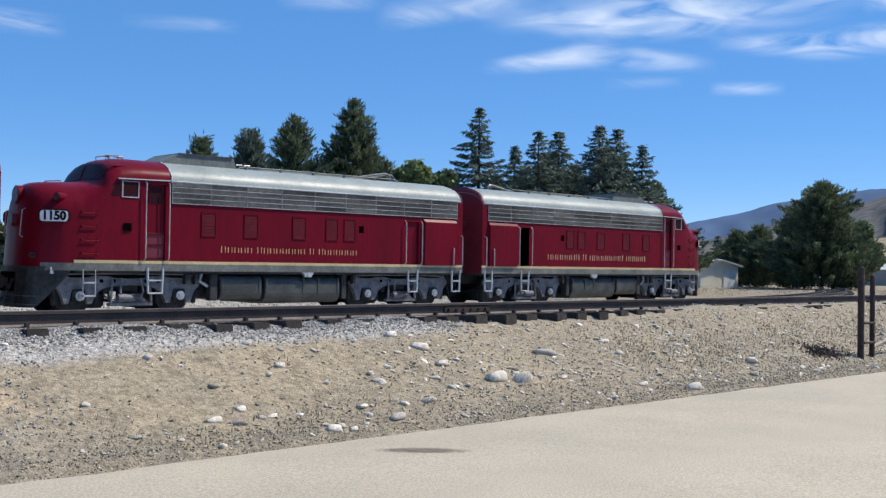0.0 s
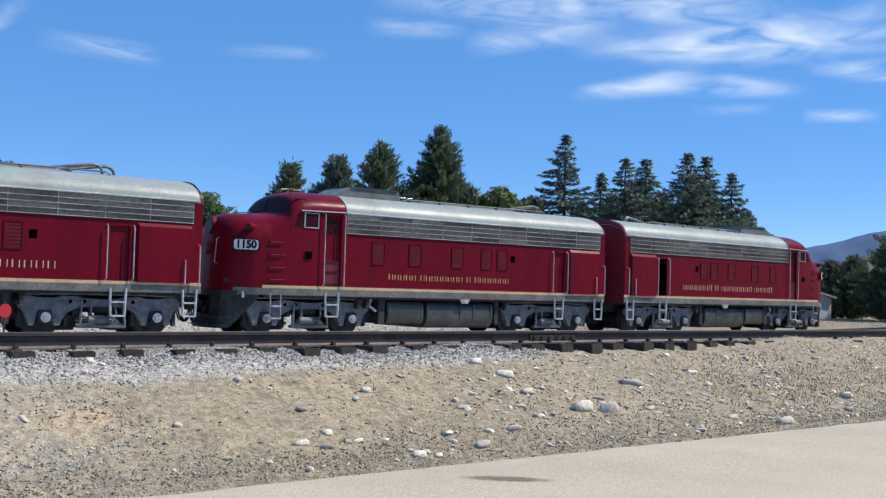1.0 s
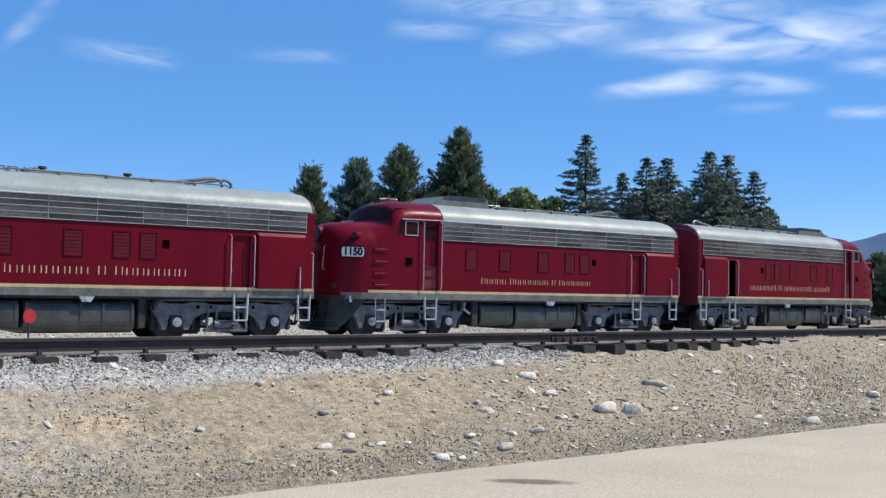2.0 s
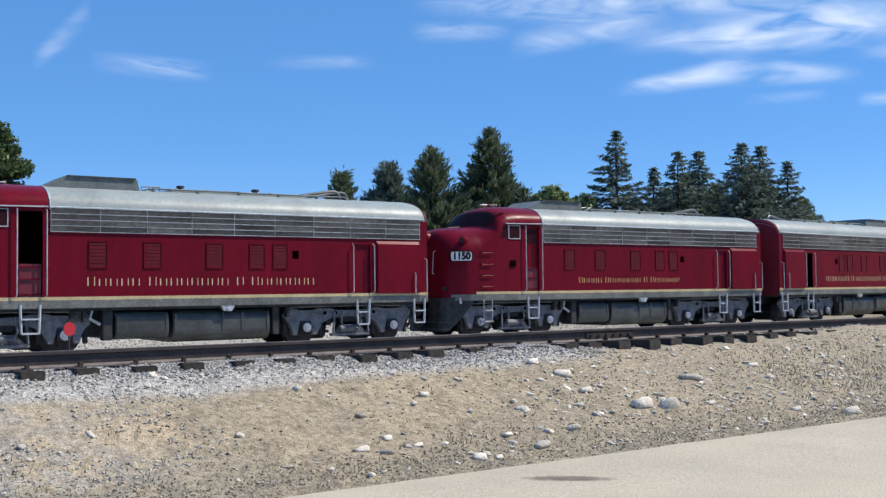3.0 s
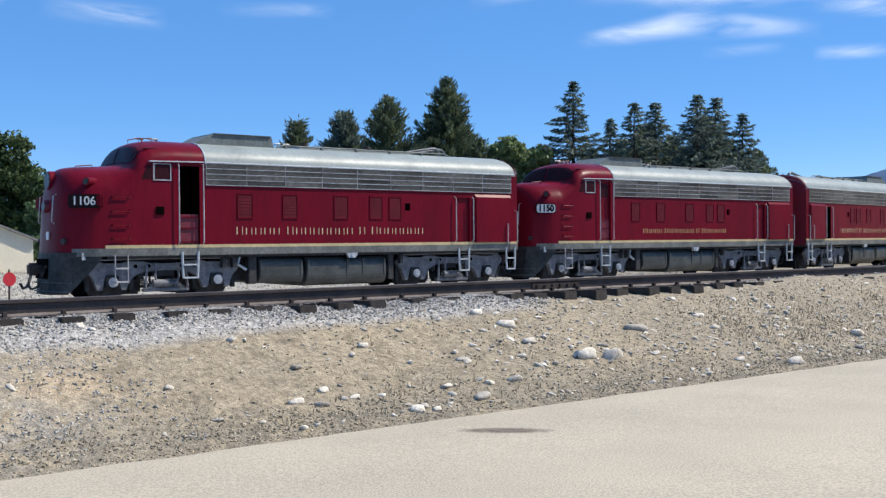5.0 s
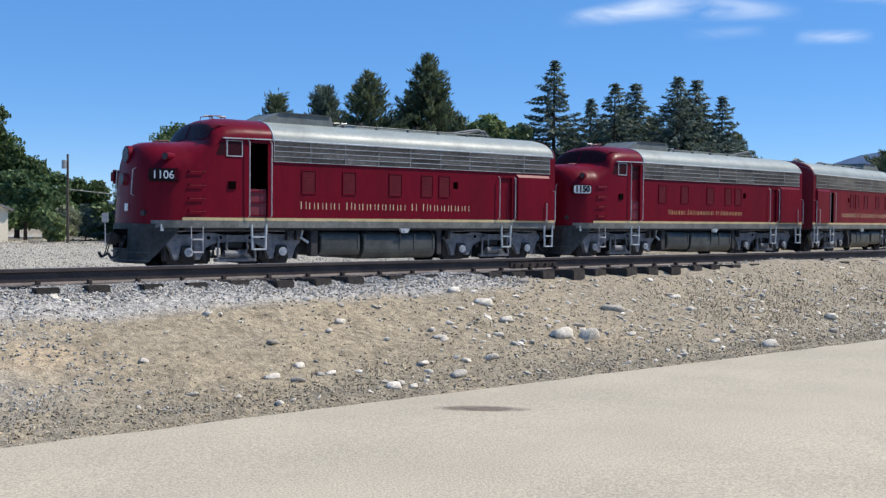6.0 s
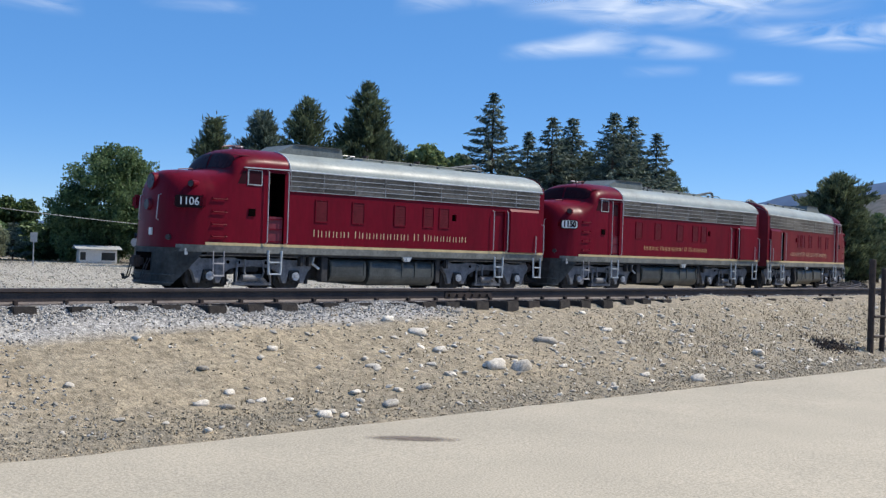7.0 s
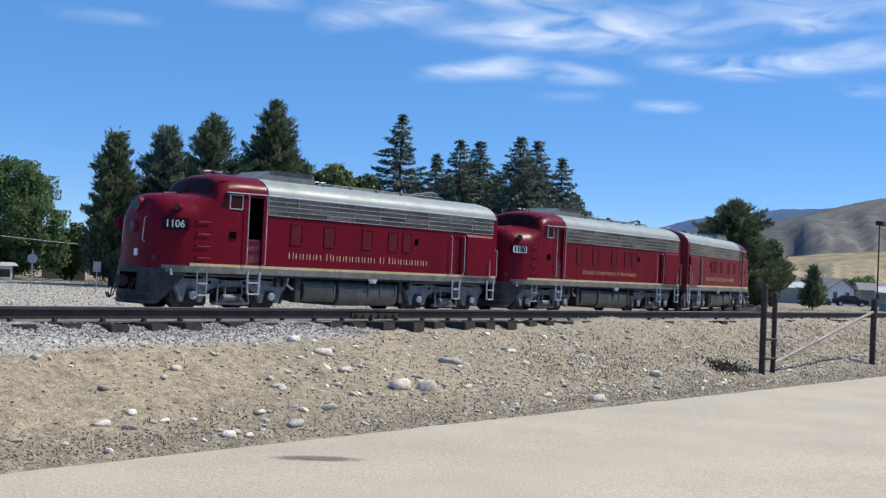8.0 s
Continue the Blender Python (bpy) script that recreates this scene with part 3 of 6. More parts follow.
def make_truck(loco, cx, turned):
    bm = bmesh.new()
    box(bm, cx - 0.3, cx + 0.3, -1.1, 1.1, 0.62, 0.95, 0.03)
    for k in (-0.62, 0.62):
        box(bm, cx + k - 0.08, cx + k + 0.08, -1.12, 1.12, 0.55, 0.85, 0.02)
    # dark boxes added to fill the shaded gap between the wheels
    for k in (-0.85, 0.85):
        box(bm, cx + k - 0.45, cx + k + 0.45, -0.55, 0.55, 0.16, 0.72, 0.06)
    truck = part("truck", bm, UNDER, loco, "grimy grey two-axle truck")
    for s in (-1, 1):
        bm = bmesh.new()
        prism(bm, [(cx + x, z) for x, z in truck_outline()], s * 1.08, s * 1.22)
        bmesh.ops.bevel(bm, geom=list(bm.edges), offset=0.018, segments=1, affect="EDGES")
        frame_side = part("side_frame", bm, TRUCK, truck, smooth=False)
        for k in (-0.8, 0.8, -0.45, 0.45):
            bm = bmesh.new()
            # flat black disc in place of a shaded hole
            disc(bm, (cx + k, s * 1.222, 0.90), (0, 1, 0), 0.05, 0.02, 10)
            part("frame_hole", bm, SHADE_BLACK, frame_side, "black disc painted as a shaded lightening hole")
        bm = bmesh.new()   # swing hangers and spring plank
        for k in (-0.52, 0.52):
            tube(bm, [(cx + k, s * 1.27, 0.92), (cx + k * 1.1, s * 1.30, 0.34)], 0.035)
        box(bm, cx - 0.62, cx + 0.62, s * 1.22 - 0.08, s * 1.22 + 0.1, 0.24, 0.33, 0.02)
        for i in range(5):
            box(bm, cx - 0.50 + 0.05 * i, cx + 0.50 - 0.05 * i, s * 1.2 - 0.06, s * 1.2 + 0.06, 0.34 + 0.045 * i, 0.375 + 0.045 * i, 0.006)
        part("leaf_spring", bm, TRUCK, truck)
        bm = bmesh.new()
        tube(bm, [(cx - 1.9, s * 1.26, 1.07), (cx - 0.9, s * 1.27, 1.09), (cx + 0.9, s * 1.27, 1.09), (cx + 1.9, s * 1.26, 1.06)], 0.022, 6)
        part("air_pipe", bm, TRUCK, truck)
        for k in (-0.86, 0.86, -1.98, 1.98):
            bm = bmesh.new()
            box(bm, cx + k - 0.055, cx + k + 0.055, s * 1.02 - 0.07, s * 1.02 + 0.07, 0.28, 0.82, 0.02)
            part("brake_shoe", bm, UNDER, truck)
        for k in (-0.28, 0.28):
            bm = bmesh.new()
            tube(bm, [(cx + k, s * 1.30, 0.98), (cx + k * 1.15, s * 1.33, 0.62), (cx + k * 0.8, s * 1.31, 0.40)], 0.028, 6)
            part("brake_lever", bm, TRUCK, truck)
        bm = bmesh.new()
        disc(bm, (cx - 0.15, s * 1.30, 0.46), (1, 0, 0), 0.095, 0.46, 14)
        disc(bm, (cx + 0.12, s * 1.30, 0.46), (1, 0, 0), 0.03, 0.3, 8)
        part("brake_cylinder", bm, TRUCK, truck, smooth=False)
        for k in (-1.42, 1.42):
            bm = bmesh.new()
            box(bm, cx + k - 0.17, cx + k + 0.17, s * 1.20 - 0.09, s * 1.20 + 0.09, 0.38, 0.69, 0.025)
            jb = part("journal_box", bm, UNDER, truck)
            bm = bmesh.new()
            disc(bm, (cx + k, s * 1.315, 0.51), (0, 1, 0), 0.125, 0.07, 16, 0.10)
            disc(bm, (cx + k, s * 1.35, 0.51), (0, 1, 0), 0.05, 0.05, 10)
            for q in range(4):
                disc(bm, (cx + k + 0.08 * math.cos(q * 1.57 + 0.78), s * 1.355, 0.51 + 0.08 * math.sin(q * 1.57 + 0.78)), (0, 1, 0), 0.016, 0.02, 6)
            part("bearing_cap", bm, BRIGHT, jb, "bright bearing cap")
    for k in (-1.42, 1.42):
        bm = bmesh.new()
        disc(bm, (0, 0, 0), (0, 1, 0), 0.09, 2.3, 12)
        for s in (-1, 1):
            disc(bm, (0, s * 0.78, 0), (0, 1, 0), 0.508, 0.13, 32)
            disc(bm, (0, s * 0.705, 0), (0, 1, 0), 0.535, 0.03, 32)
            for q in range(6):
                disc(bm, (0.3 * math.cos(q * 1.047), s * 0.85, 0.3 * math.sin(q * 1.047)), (0, 1, 0), 0.05, 0.03, 8)
        w = part("wheel_set", bm, UNDER, loco, "steel wheels on a common axle")
        w.location = (cx + k, 0, 0.508)
        WHEELS.append((w, cx + k, -1 if turned else 1))
    return truck


def step_ladder(loco, s, x0, x1, zt, zb, rungs, r=0.032, taper=0.025, material=None):
    bm = bmesh.new()
    y = s * (HALF + 0.02)
    for a, b in ((x0, x0 + taper), (x1, x1 - taper)):
        tube(bm, [(a, y, zt), (a, y, zt - 0.05), (b, y, zb)], r)
    for k in range(rungs):
        q = (k + 1) / rungs
        z = zt + (zb - zt) * q
        d = taper * q
        box(bm, x0 + d, x1 - d, y - 0.06, y + 0.06, z - 0.02, z + 0.02, 0.005)
    return part("step_ladder", bm, material or PALE, loco, "pale grey step ladder")


def handrail(loco, pts, r=0.017, material=None):
    bm = bmesh.new()
    tube(bm, pts, r)
    return part("handrail", bm, material or POLE, loco)


def framed_louver(loco, s, x0, x1, z0, z1):
    y = s * HALF
    bm = bmesh.new()
    t = 0.028
    for a, b, c, d in ((x0, x1, z1 - t, z1), (x0, x1, z0, z0 + t), (x0, x0 + t, z0 + t, z1 - t), (x1 - t, x1, z0 + t, z1 - t)):
        box(bm, a, b, y - 0.01, y + 0.01 + 0.0, c, d)
    for v in bm.verts:
        if abs(v.co.y) > HALF:
            v.co.y = s * (HALF + 0.022)
    fr = part("side_louver", bm, RED, loco, "framed louver in faded red")
    n = 7
    for k in range(n):
        bm = bmesh.new()
        h = (z1 - z0 - 2 * t) / n
        za = z0 + t + k * h
        vv = [(x0 + t, 0.012, za), (x1 - t, 0.012, za), (x1 - t, 0.005, za + h * 0.95), (x0 + t, 0.005, za + h * 0.95), (x0 + t, 0.002, za), (x1 - t, 0.002, za)]
        q = [bm.verts.new((x, s * (HALF + o), z)) for x, o, z in vv]
        bm.faces.new((q[0], q[1], q[2], q[3]))
        bm.faces.new((q[0], q[4], q[5], q[1]))
        bm.faces.new((q[0], q[3], q[4]))
        bm.faces.new((q[1], q[5], q[2]))
        part("slat", bm, LOUVER, fr)
    return fr


def side_grille(loco, s):
    x0, x1, z0, z1 = -3.59, 7.02, 3.02, 3.60
    bm = bmesh.new()
    box(bm, x0, x1, s * (HALF + 0.003) - 0.003, s * (HALF + 0.003) + 0.003, z0, z1)
    back = part("side_grille", bm, STEEL_DARK, loco, "stainless steel air grille band")
    n = 4
    h = (z1 - z0) / n
    for k in range(n):
        bm = bmesh.new()
        for p in range(9):
            a = x0 + (x1 - x0) * p / 9 + 0.012
            b = x0 + (x1 - x0) * (p + 1) / 9 - 0.012
            za, zb = z0 + k * h + 0.022, z0 + (k + 1) * h - 0.006
            vv = [(a, 0.010, za), (b, 0.010, za), (b, 0.026, zb), (a, 0.026, zb), (a, 0.007, zb), (b, 0.007, zb)]
            q = [bm.verts.new((x, s * (HALF + o), z)) for x, o, z in vv]
            bm.faces.new((q[0], q[1], q[2], q[3]))
            bm.faces.new((q[3], q[2], q[5], q[4]))
        part("grille_strip", bm, STEEL, back)
    bm = bmesh.new()
    for z in [z0 + h * k for k in range(n + 1)]:
        box(bm, x0 - 0.02, x1 + 0.02, s * (HALF + 0.02) - 0.016, s * (HALF + 0.02) + 0.014, z - 0.011, z + 0.011)
    for x in [x0 + (x1 - x0) * p / 9 for p in range(10)]:
        box(bm, x - 0.006, x + 0.006, s * (HALF + 0.016) - 0.012, s * (HALF + 0.016) + 0.010, z0 + 0.012, z1 - 0.012)
    part("grille_rail", bm, TRIM, back, "bright horizontal trim")
    return back


def make_loco(number, white_board, text_span, text_h, text_mat, cab_open, rear_open, turned, label):
    loco = tagged(new("diesel_locomotive"), label, "locomotive", "train of locomotives")
    nose_shell(loco)
    roof_piece(loco, "cab_roof", -4.46, -3.60, RED, "red cab roof")
    roof_piece(loco, "roof", -3.60, 7.30, SILVER, "silver painted roof", end=True)
    tw = [(-3.605, y, z) for y, z in body_arc(0, 0.006)]
    for s in (-1, 1):
        bm = bmesh.new()
        tube(bm, [(x, s * y, z) for x, y, z in tw[:8]], 0.022, 6)
        part("roof_edge_trim", bm, PALE, loco, "bright trim along the roof edge")
        bm = bmesh.new()
        box(bm, -3.58, 7.2, s * 1.512 - 0.02, s * 1.512 + 0.02, 3.60, 3.635, 0.008)
        part("eave_trim", bm, EAVE, loco, "eave gutter painted near-white for its sun glint")
    for s in (-1, 1):
        holes = [(-4.32, -3.77, 1.42, 3.50, 0.75 if cab_open else 0.07), (4.82, 5.33, 1.42, 2.84, 0.7 if rear_open else 0.06), (2.83, 3.03, 2.41, 2.63, 0.09)]
        bm = bmesh.new()
        wall_with_holes(bm, s * HALF, -4.45, 7.30, 1.27, 3.56, holes)
        part("side_panel", bm, RED, loco, "red painted side panel")
        bm = bmesh.new()
        box(bm, 2.84, 3.02, s * (HALF - 0.07) - 0.01, s * (HALF - 0.07) + 0.01, 2.42, 2.62)
        part("port_window", bm, SHADE_BLACK, loco, "small square port, painted black for its unlit inside")
        bm = bmesh.new()
        box(bm, -4.97, -4.76, s * (HALF + 0.004) - 0.03, s * (HALF + 0.004) + 0.012, 2.22, 2.43)
        part("port_window", bm, SHADE_BLACK, loco, "small square port, painted black for its unlit inside")
        # cab side windows
        bm = bmesh.new()
        box(bm, -5.00, -4.58, s * (HALF + 0.002) - 0.004, s * (HALF + 0.002) + 0.004, 3.13, 3.52)
        prism(bm, [(-5.34, 3.13), (-5.08, 3.13), (-5.08, 3.50), (-5.20, 3.46)], s * 1.470, s * (HALF + 0.003))
        win = part("cab_window", bm, DARKGLASS, loco, "dark cab side window")
        bm = bmesh.new()
        for a, b, c, d in ((-5.04, -5.00, 3.10, 3.54), (-4.58, -4.555, 3.10, 3.54), (-5.0, -4.58, 3.52, 3.54), (-5.0, -4.58, 3.10, 3.13)):
            box(bm, a, b, s * (HALF + 0.008) - 0.012, s * (HALF + 0.008) + 0.012, c, d)
        part("window_frame", bm, TRIM, win, "worn metal window frame")
        # pale paint imitates the sunlit edge of the rain gutter
        bm = bmesh.new()
        prism(bm, [(-5.15, 3.575), (-3.66, 3.60), (-3.66, 3.63), (-5.15, 3.605)], s * 1.44, s * 1.56)
        part("rain_gutter", bm, PALE, loco, "rain gutter over the cab door, painted pale as if sunlit")
        # doors
        if cab_open:
            # black panels line the recess to paint its shade
            bm = bmesh.new()
            box(bm, -4.30, -3.79, s * (HALF - 0.73), s * (HALF - 0.74), 2.20, 3.49)
            box(bm, -4.318, -4.312, s * (HALF - 0.02), s * (HALF - 0.72), 1.45, 3.49)
            box(bm, -3.778, -3.772, s * (HALF - 0.02), s * (HALF - 0.72), 1.45, 3.49)
            box(bm, -4.30, -3.79, s * (HALF - 0.03), s * (HALF - 0.72), 3.47, 3.498)
            part("open_doorway", bm, SHADE_BLACK, loco, "open cab doorway lined with black for its shade")
            bm = bmesh.new()
            box(bm, -4.31, -3.78, s * (HALF - 0.12), s * (HALF - 0.06), 1.43, 2.24, 0.01)
            part("lower_door", bm, RED_DULL, loco, "lower half door with steps")
        else:
            bm = bmesh.new()
            box(bm, -4.25, -3.84, s * (HALF - 0.068), s * (HALF - 0.058), 2.98, 3.42, 0.004)
            part("door_window", bm, DARKGLASS, loco, "dark door window")
            bm = bmesh.new()
            box(bm, -4.30, -3.79, s * (HALF - 0.066), s * (HALF - 0.05), 1.46, 2.20, 0.006)
            part("kick_panel", bm, RED_DULL, loco)
        if rear_open:
            # black lining paints the shade of the engine room
            bm = bmesh.new()
            box(bm, 4.84, 5.31, s * (HALF - 0.68), s * (HALF - 0.69), 1.44, 2.82)
            box(bm, 4.822, 4.828, s * (HALF - 0.02), s * (HALF - 0.68), 1.44, 2.82)
            box(bm, 5.322, 5.328, s * (HALF - 0.02), s * (HALF - 0.68), 1.44, 2.82)
            part("open_doorway", bm, SHADE_BLACK, loco, "open engine-room doorway lined with black for its shade")
        for z in (1.50, 1.86, 2.15):
            bm = bmesh.new()
            box(bm, -4.28, -3.81, s * (HALF - 0.06), s * (HALF - 0.02), z, z + 0.03)
            part("door_step", bm, RED, loco)
        # raised battery cabinet by the rear end
        bm = bmesh.new()
        a, b = s * (HALF - 0.01), s * (HALF + 0.085)
        vs = [bm.verts.new(p) for p in ((5.50, a, 1.42), (7.0, a, 1.42), (7.0, a, 2.98), (5.50, a, 2.98), (5.54, b, 1.44), (6.97, b, 1.44), (6.97, b, 2.86), (5.54, b, 2.86))]
        for ids in ((4, 5, 6, 7), (0, 1, 5, 4), (1, 2, 6, 5), (2, 3, 7, 6), (3, 0, 4, 7)):
            bm.faces.new([vs[i] for i in ids])
        part("equipment_cabinet", bm, RED, loco, "raised red side cabinet")
        for x0, x1 in ((-2.69, -2.22), (-1.32, -0.84), (0.34, 0.83), (1.56, 2.02), (2.25, 2.70)):
            framed_louver(loco, s, x0, x1, 2.14, 2.82)
        side_grille(loco, s)
        # yellow line over the grey sill
        for name, z0, z1, o, material, xa in (("stripe", 1.365, 1.445, 0.006, YELLOW, -6.25), ("sill", 1.17, 1.365, 0.010, SILL, -6.9)):
            bm = bmesh.new()
            xs = [xa + 0.15 * k for k in range(int((-4.45 - xa) / 0.15) + 1)] + [-4.45, 7.31]
            row = []
            for x in xs:
                y = (nose_at(x, 1) if x < -4.45 else HALF) + o
                row.append([bm.verts.new((lean(Vector((x, 0, z)))[0], s * yy, z)) for z, yy in ((z0, y), (z1, y), (z1, y - 0.03), (z0, y - 0.03))])
            for p, q in zip(row, row[1:]):
                for k in range(4):
                    bm.faces.new((p[k], p[(k + 1) % 4], q[(k + 1) % 4], q[k]))
            bm.faces.new(row[0])
            bm.faces.new(row[-1][::-1])
            part(name, bm, material, loco, "faded yellow line" if name == "stripe" else "grey painted side sill")
        x0, x1 = text_span
        lettering(loco, s, x0, x1, 1.705, text_h, text_mat)
        # handrails
        y = s * (HALF + 0.075)
        for x in (-4.37, -3.69):
            handrail(loco, [(x, s * HALF, 3.55), (x, y, 3.52), (x, y, 1.50), (x, s * HALF, 1.46)])
        for x in (4.73, 5.42):
            handrail(loco, [(x, s * HALF, 2.86), (x, y, 2.80), (x, y, 1.50), (x, s * HALF, 1.46)])
        for x, zt in ((6.80, 2.05), (7.20, 2.45)):
            handrail(loco, [(x, s * (HALF + 0.02), zt), (x, s * (HALF + 0.13), zt - 0.03), (x, s * (HALF + 0.13), 1.40), (x, s * HALF, 1.34)])
        for z in (1.60, 1.94, 2.29, 2.65):
            a, b = side_y(-6.10, z), side_y(-5.66, z)
            bm = bmesh.new()
            tube(bm, [(-6.08, s * a, z + 0.03), (-6.08, s * (a + 0.035), z + 0.02), (-6.07, s * (a + 0.038), z), (-5.67, s * (b + 0.038), z), (-5.66, s * (b + 0.035), z + 0.02), (-5.66, s * b, z + 0.03)], 0.013, 6)
            for x, y in ((-6.08, a), (-5.66, b)):
                box(bm, x - 0.028, x + 0.028, s * (y + 0.006) - 0.012, s * (y + 0.006) + 0.012, z + 0.005, z + 0.06, 0.006)
            part("grab_iron", bm, RED, loco)
        # steps below the doors
        step_ladder(loco, s, -4.28, -3.83, 1.26, 0.58, 2)
        step_ladder(loco, s, 4.86, 5.27, 1.26, 0.56, 2)
        step_ladder(loco, s, 6.80, 7.18, 1.26, 0.56, 2, taper=0.02)
        step_ladder(loco, s, -6.05, -5.72, 1.20, 0.52, 2, 0.014, 0.0, POLE)
        # number board and marker lamp on the nose flank
        ang = 21
        m = pose(-6.73, 1.265, 2.545, 0, 0, 180 + ang)
        if s < 0:
            m = pose(-6.73, -1.265, 2.545, 0, 0, -ang)
        bm = bmesh.new()
        box(bm, -0.37, 0.40, -0.085, 0.25, -0.18, 0.18, 0.08, m)
        board = part("number_board_housing", bm, RED, loco, "red number board housing")
        if not white_board:
            bm = bmesh.new()
            box(bm, 0.30, 0.46, -0.17, 0.10, -0.19, 0.20, 0.07, m)
            part("board_hood", bm, RED, board, "rounded red end of the number board")
        if white_board:
            bm = bmesh.new()
            rounded_plate(bm, 0.365, 0.165, 0.10, -0.092, -0.05, m)
            part("board_rim", bm, BLACK, board, "black rim of the number board")
        bm = bmesh.new()
        rounded_plate(bm, 0.335 if white_board else 0.375, 0.138 if white_board else 0.17, 0.08, -0.096, -0.06, m)
        part("number_board", bm, WHITE if white_board else BLACK, board, "white number board" if white_board else "black number board")
        digits(number, 0.30, BLACK if white_board else WHITE, board, m @ pose(0, -0.100, 0, 90, 0, 0) @ Matrix.Diagonal((0.95, 1, 1, 1)), 0.014 if white_board else 0.003)
        bm = bmesh.new()
        disc(bm, (-6.50, s * 1.16, 3.04), Vector((-0.9, s * 0.5, 0)), 0.105, 0.40, 14)
        lamp = part("marker_lamp", bm, RED, loco, "red marker lamp housing", smooth=False)
        bm = bmesh.new()
        disc(bm, (-6.68, s * 1.26, 3.04), Vector((-0.9, s * 0.5, 0)), 0.085, 0.02, 14)
        part("lens", bm, GLASS_LENS, lamp)
        # windshield pane, curved round the cab front
        bm = bmesh.new()
        grid = []
        for i in range(9):
            y = 0.05 + 1.19 * i / 8
            q = (y / 1.24) ** 2.4
            lo, hi = 3.605 - 0.10 * (y / 1.24) ** 2 + 0.10 * q ** 4, 4.035 - 0.11 * (y / 1.24) ** 2 - 0.12 * q ** 4
            row = []
            for k in range(8):
                z = lo + (hi - lo) * k / 7
                row.append(bm.verts.new((front_x(y, z) - 0.016, s * y, z + 0.006)))
            grid.append(row)
        for p, q in zip(grid, grid[1:]):
            for k in range(7):
                bm.faces.new((p[k], p[k + 1], q[k + 1], q[k]))
        part("windshield", bm, DARKGLASS, loco, "dark curved windshield", smooth=True)
        # hose box and lift pad on the pilot corner
        bm = bmesh.new()
        yy = nose_at(-6.75, 1) + 0.02
        box(bm, -6.80, -6.70, s * yy - 0.02, s * yy + 0.02, 1.08, 1.26, 0.008)
        part("jacking_pad", bm, PALE, loco, "pale jacking pad")
    # front details
    bm = bmesh.new()
    disc(bm, (-7.06, 0, 3.10), (-1, 0, 0.05), 0.26, 0.36, 24, 0.24)
    hl = part("headlight", bm, RED, loco, "round red headlight barrel")
    bm = bmesh.new()
    disc(bm, (-7.243, 0, 3.11), (-1, 0, 0.05), 0.21, 0.02, 24)
    part("lens", bm, GLASS_LENS, hl, "glass headlight lens")
    bm = bmesh.new()
    disc(bm, (-7.27, 0, 2.45), (-1, 0, 0.03), 0.18, 0.14, 24, 0.16)
    hl = part("headlight", bm, RED_DULL, loco, "lower door headlight")
    bm = bmesh.new()
    disc(bm, (-7.345, 0, 2.45), (-1, 0, 0.03), 0.14, 0.02, 24)
    part("lens", bm, GLASS_LENS, hl)
    for y in (-0.55, 0.55):
        handrail(loco, [(-7.16, y, 2.75), (-7.26, y, 2.70), (-7.31, y, 2.05), (-7.22, y, 2.0)], 0.015)
    for y in (-0.95, 0.95):
        bm = bmesh.new()
        disc(bm, (-7.10, y, 1.55), Vector((-1, y * 0.6, 0)), 0.075, 0.2, 12)
        part("ditch_light", bm, GLASS_LENS, loco, "small round ditch light")
    if cab_open:
        bm = bmesh.new()
        box(bm, -7.335, -7.30, -0.34, -0.16, 1.60, 1.80, 0.006)
        part("notice_plate", bm, WHITE, loco, "small white plate on the nose")
    # pilot: a curved dark plough below the nose
    bm = bmesh.new()
    rows = []
    for z, rear in ((1.27, -6.20), (1.05, -6.32), (0.75, -6.52), (0.45, -6.72), (0.22, -6.88)):
        xs = [-7.20, -7.15, -7.06, -6.95, -6.8, -6.6, rear]
        row = []
        for x in xs:
            x = min(x, rear)
            y = nose_at(x, 1) - 0.015 - 0.10 * (1.27 - z)
            xx = lean(Vector((x, 0, z))).x - 0.05
            row.append(Vector((xx, y, z)))
        full = row[::-1] + [Vector((p.x, -p.y, p.z)) for p in row]
        rows.append([bm.verts.new(p) for p in full])
    for a, b in zip(rows, rows[1:]):
        for i in range(len(a) - 1):
            bm.faces.new((a[i], a[i + 1], b[i + 1], b[i]))
    bmesh.ops.solidify(bm, geom=bm.faces[:], thickness=0.03)
    part("pilot", bm, PILOT, loco, "dark grey plough pilot", smooth=False)
    # solid black block painted as the shade of the coupler opening
    bm = bmesh.new()
    prism(bm, [(-7.44, 0.62), (-7.41, 1.12), (-7.30, 1.12), (-7.30, 0.62)], -0.42, 0.42)
    part("coupler_pocket", bm, SHADE_BLACK, loco, "black block painted as the shaded coupler opening in the pilot")
    for z in (0.30, 0.52):
        bm = bmesh.new()
        tube(bm, [(lean(Vector((x, 0, z))).x - 0.085, y, z) for x, y in ((-6.8, 1.10), (-7.0, 0.92), (-7.15, 0.55), (-7.2, 0.0), (-7.15, -0.55), (-7.0, -0.92), (-6.8, -1.10))], 0.02, 6)
        part("pilot_rib", bm, PILOT, loco)
    for e, xs in ((-1, -7.62), (1, 7.60)):
        bm = bmesh.new()
        box(bm, xs - 0.30 if e > 0 else xs - 0.05, xs + 0.05 if e > 0 else xs + 0.30, -0.13, 0.13, 0.76, 0.96, 0.03)
        box(bm, xs - 0.12, xs + 0.12, -0.2, 0.16, 0.70, 1.02, 0.05)
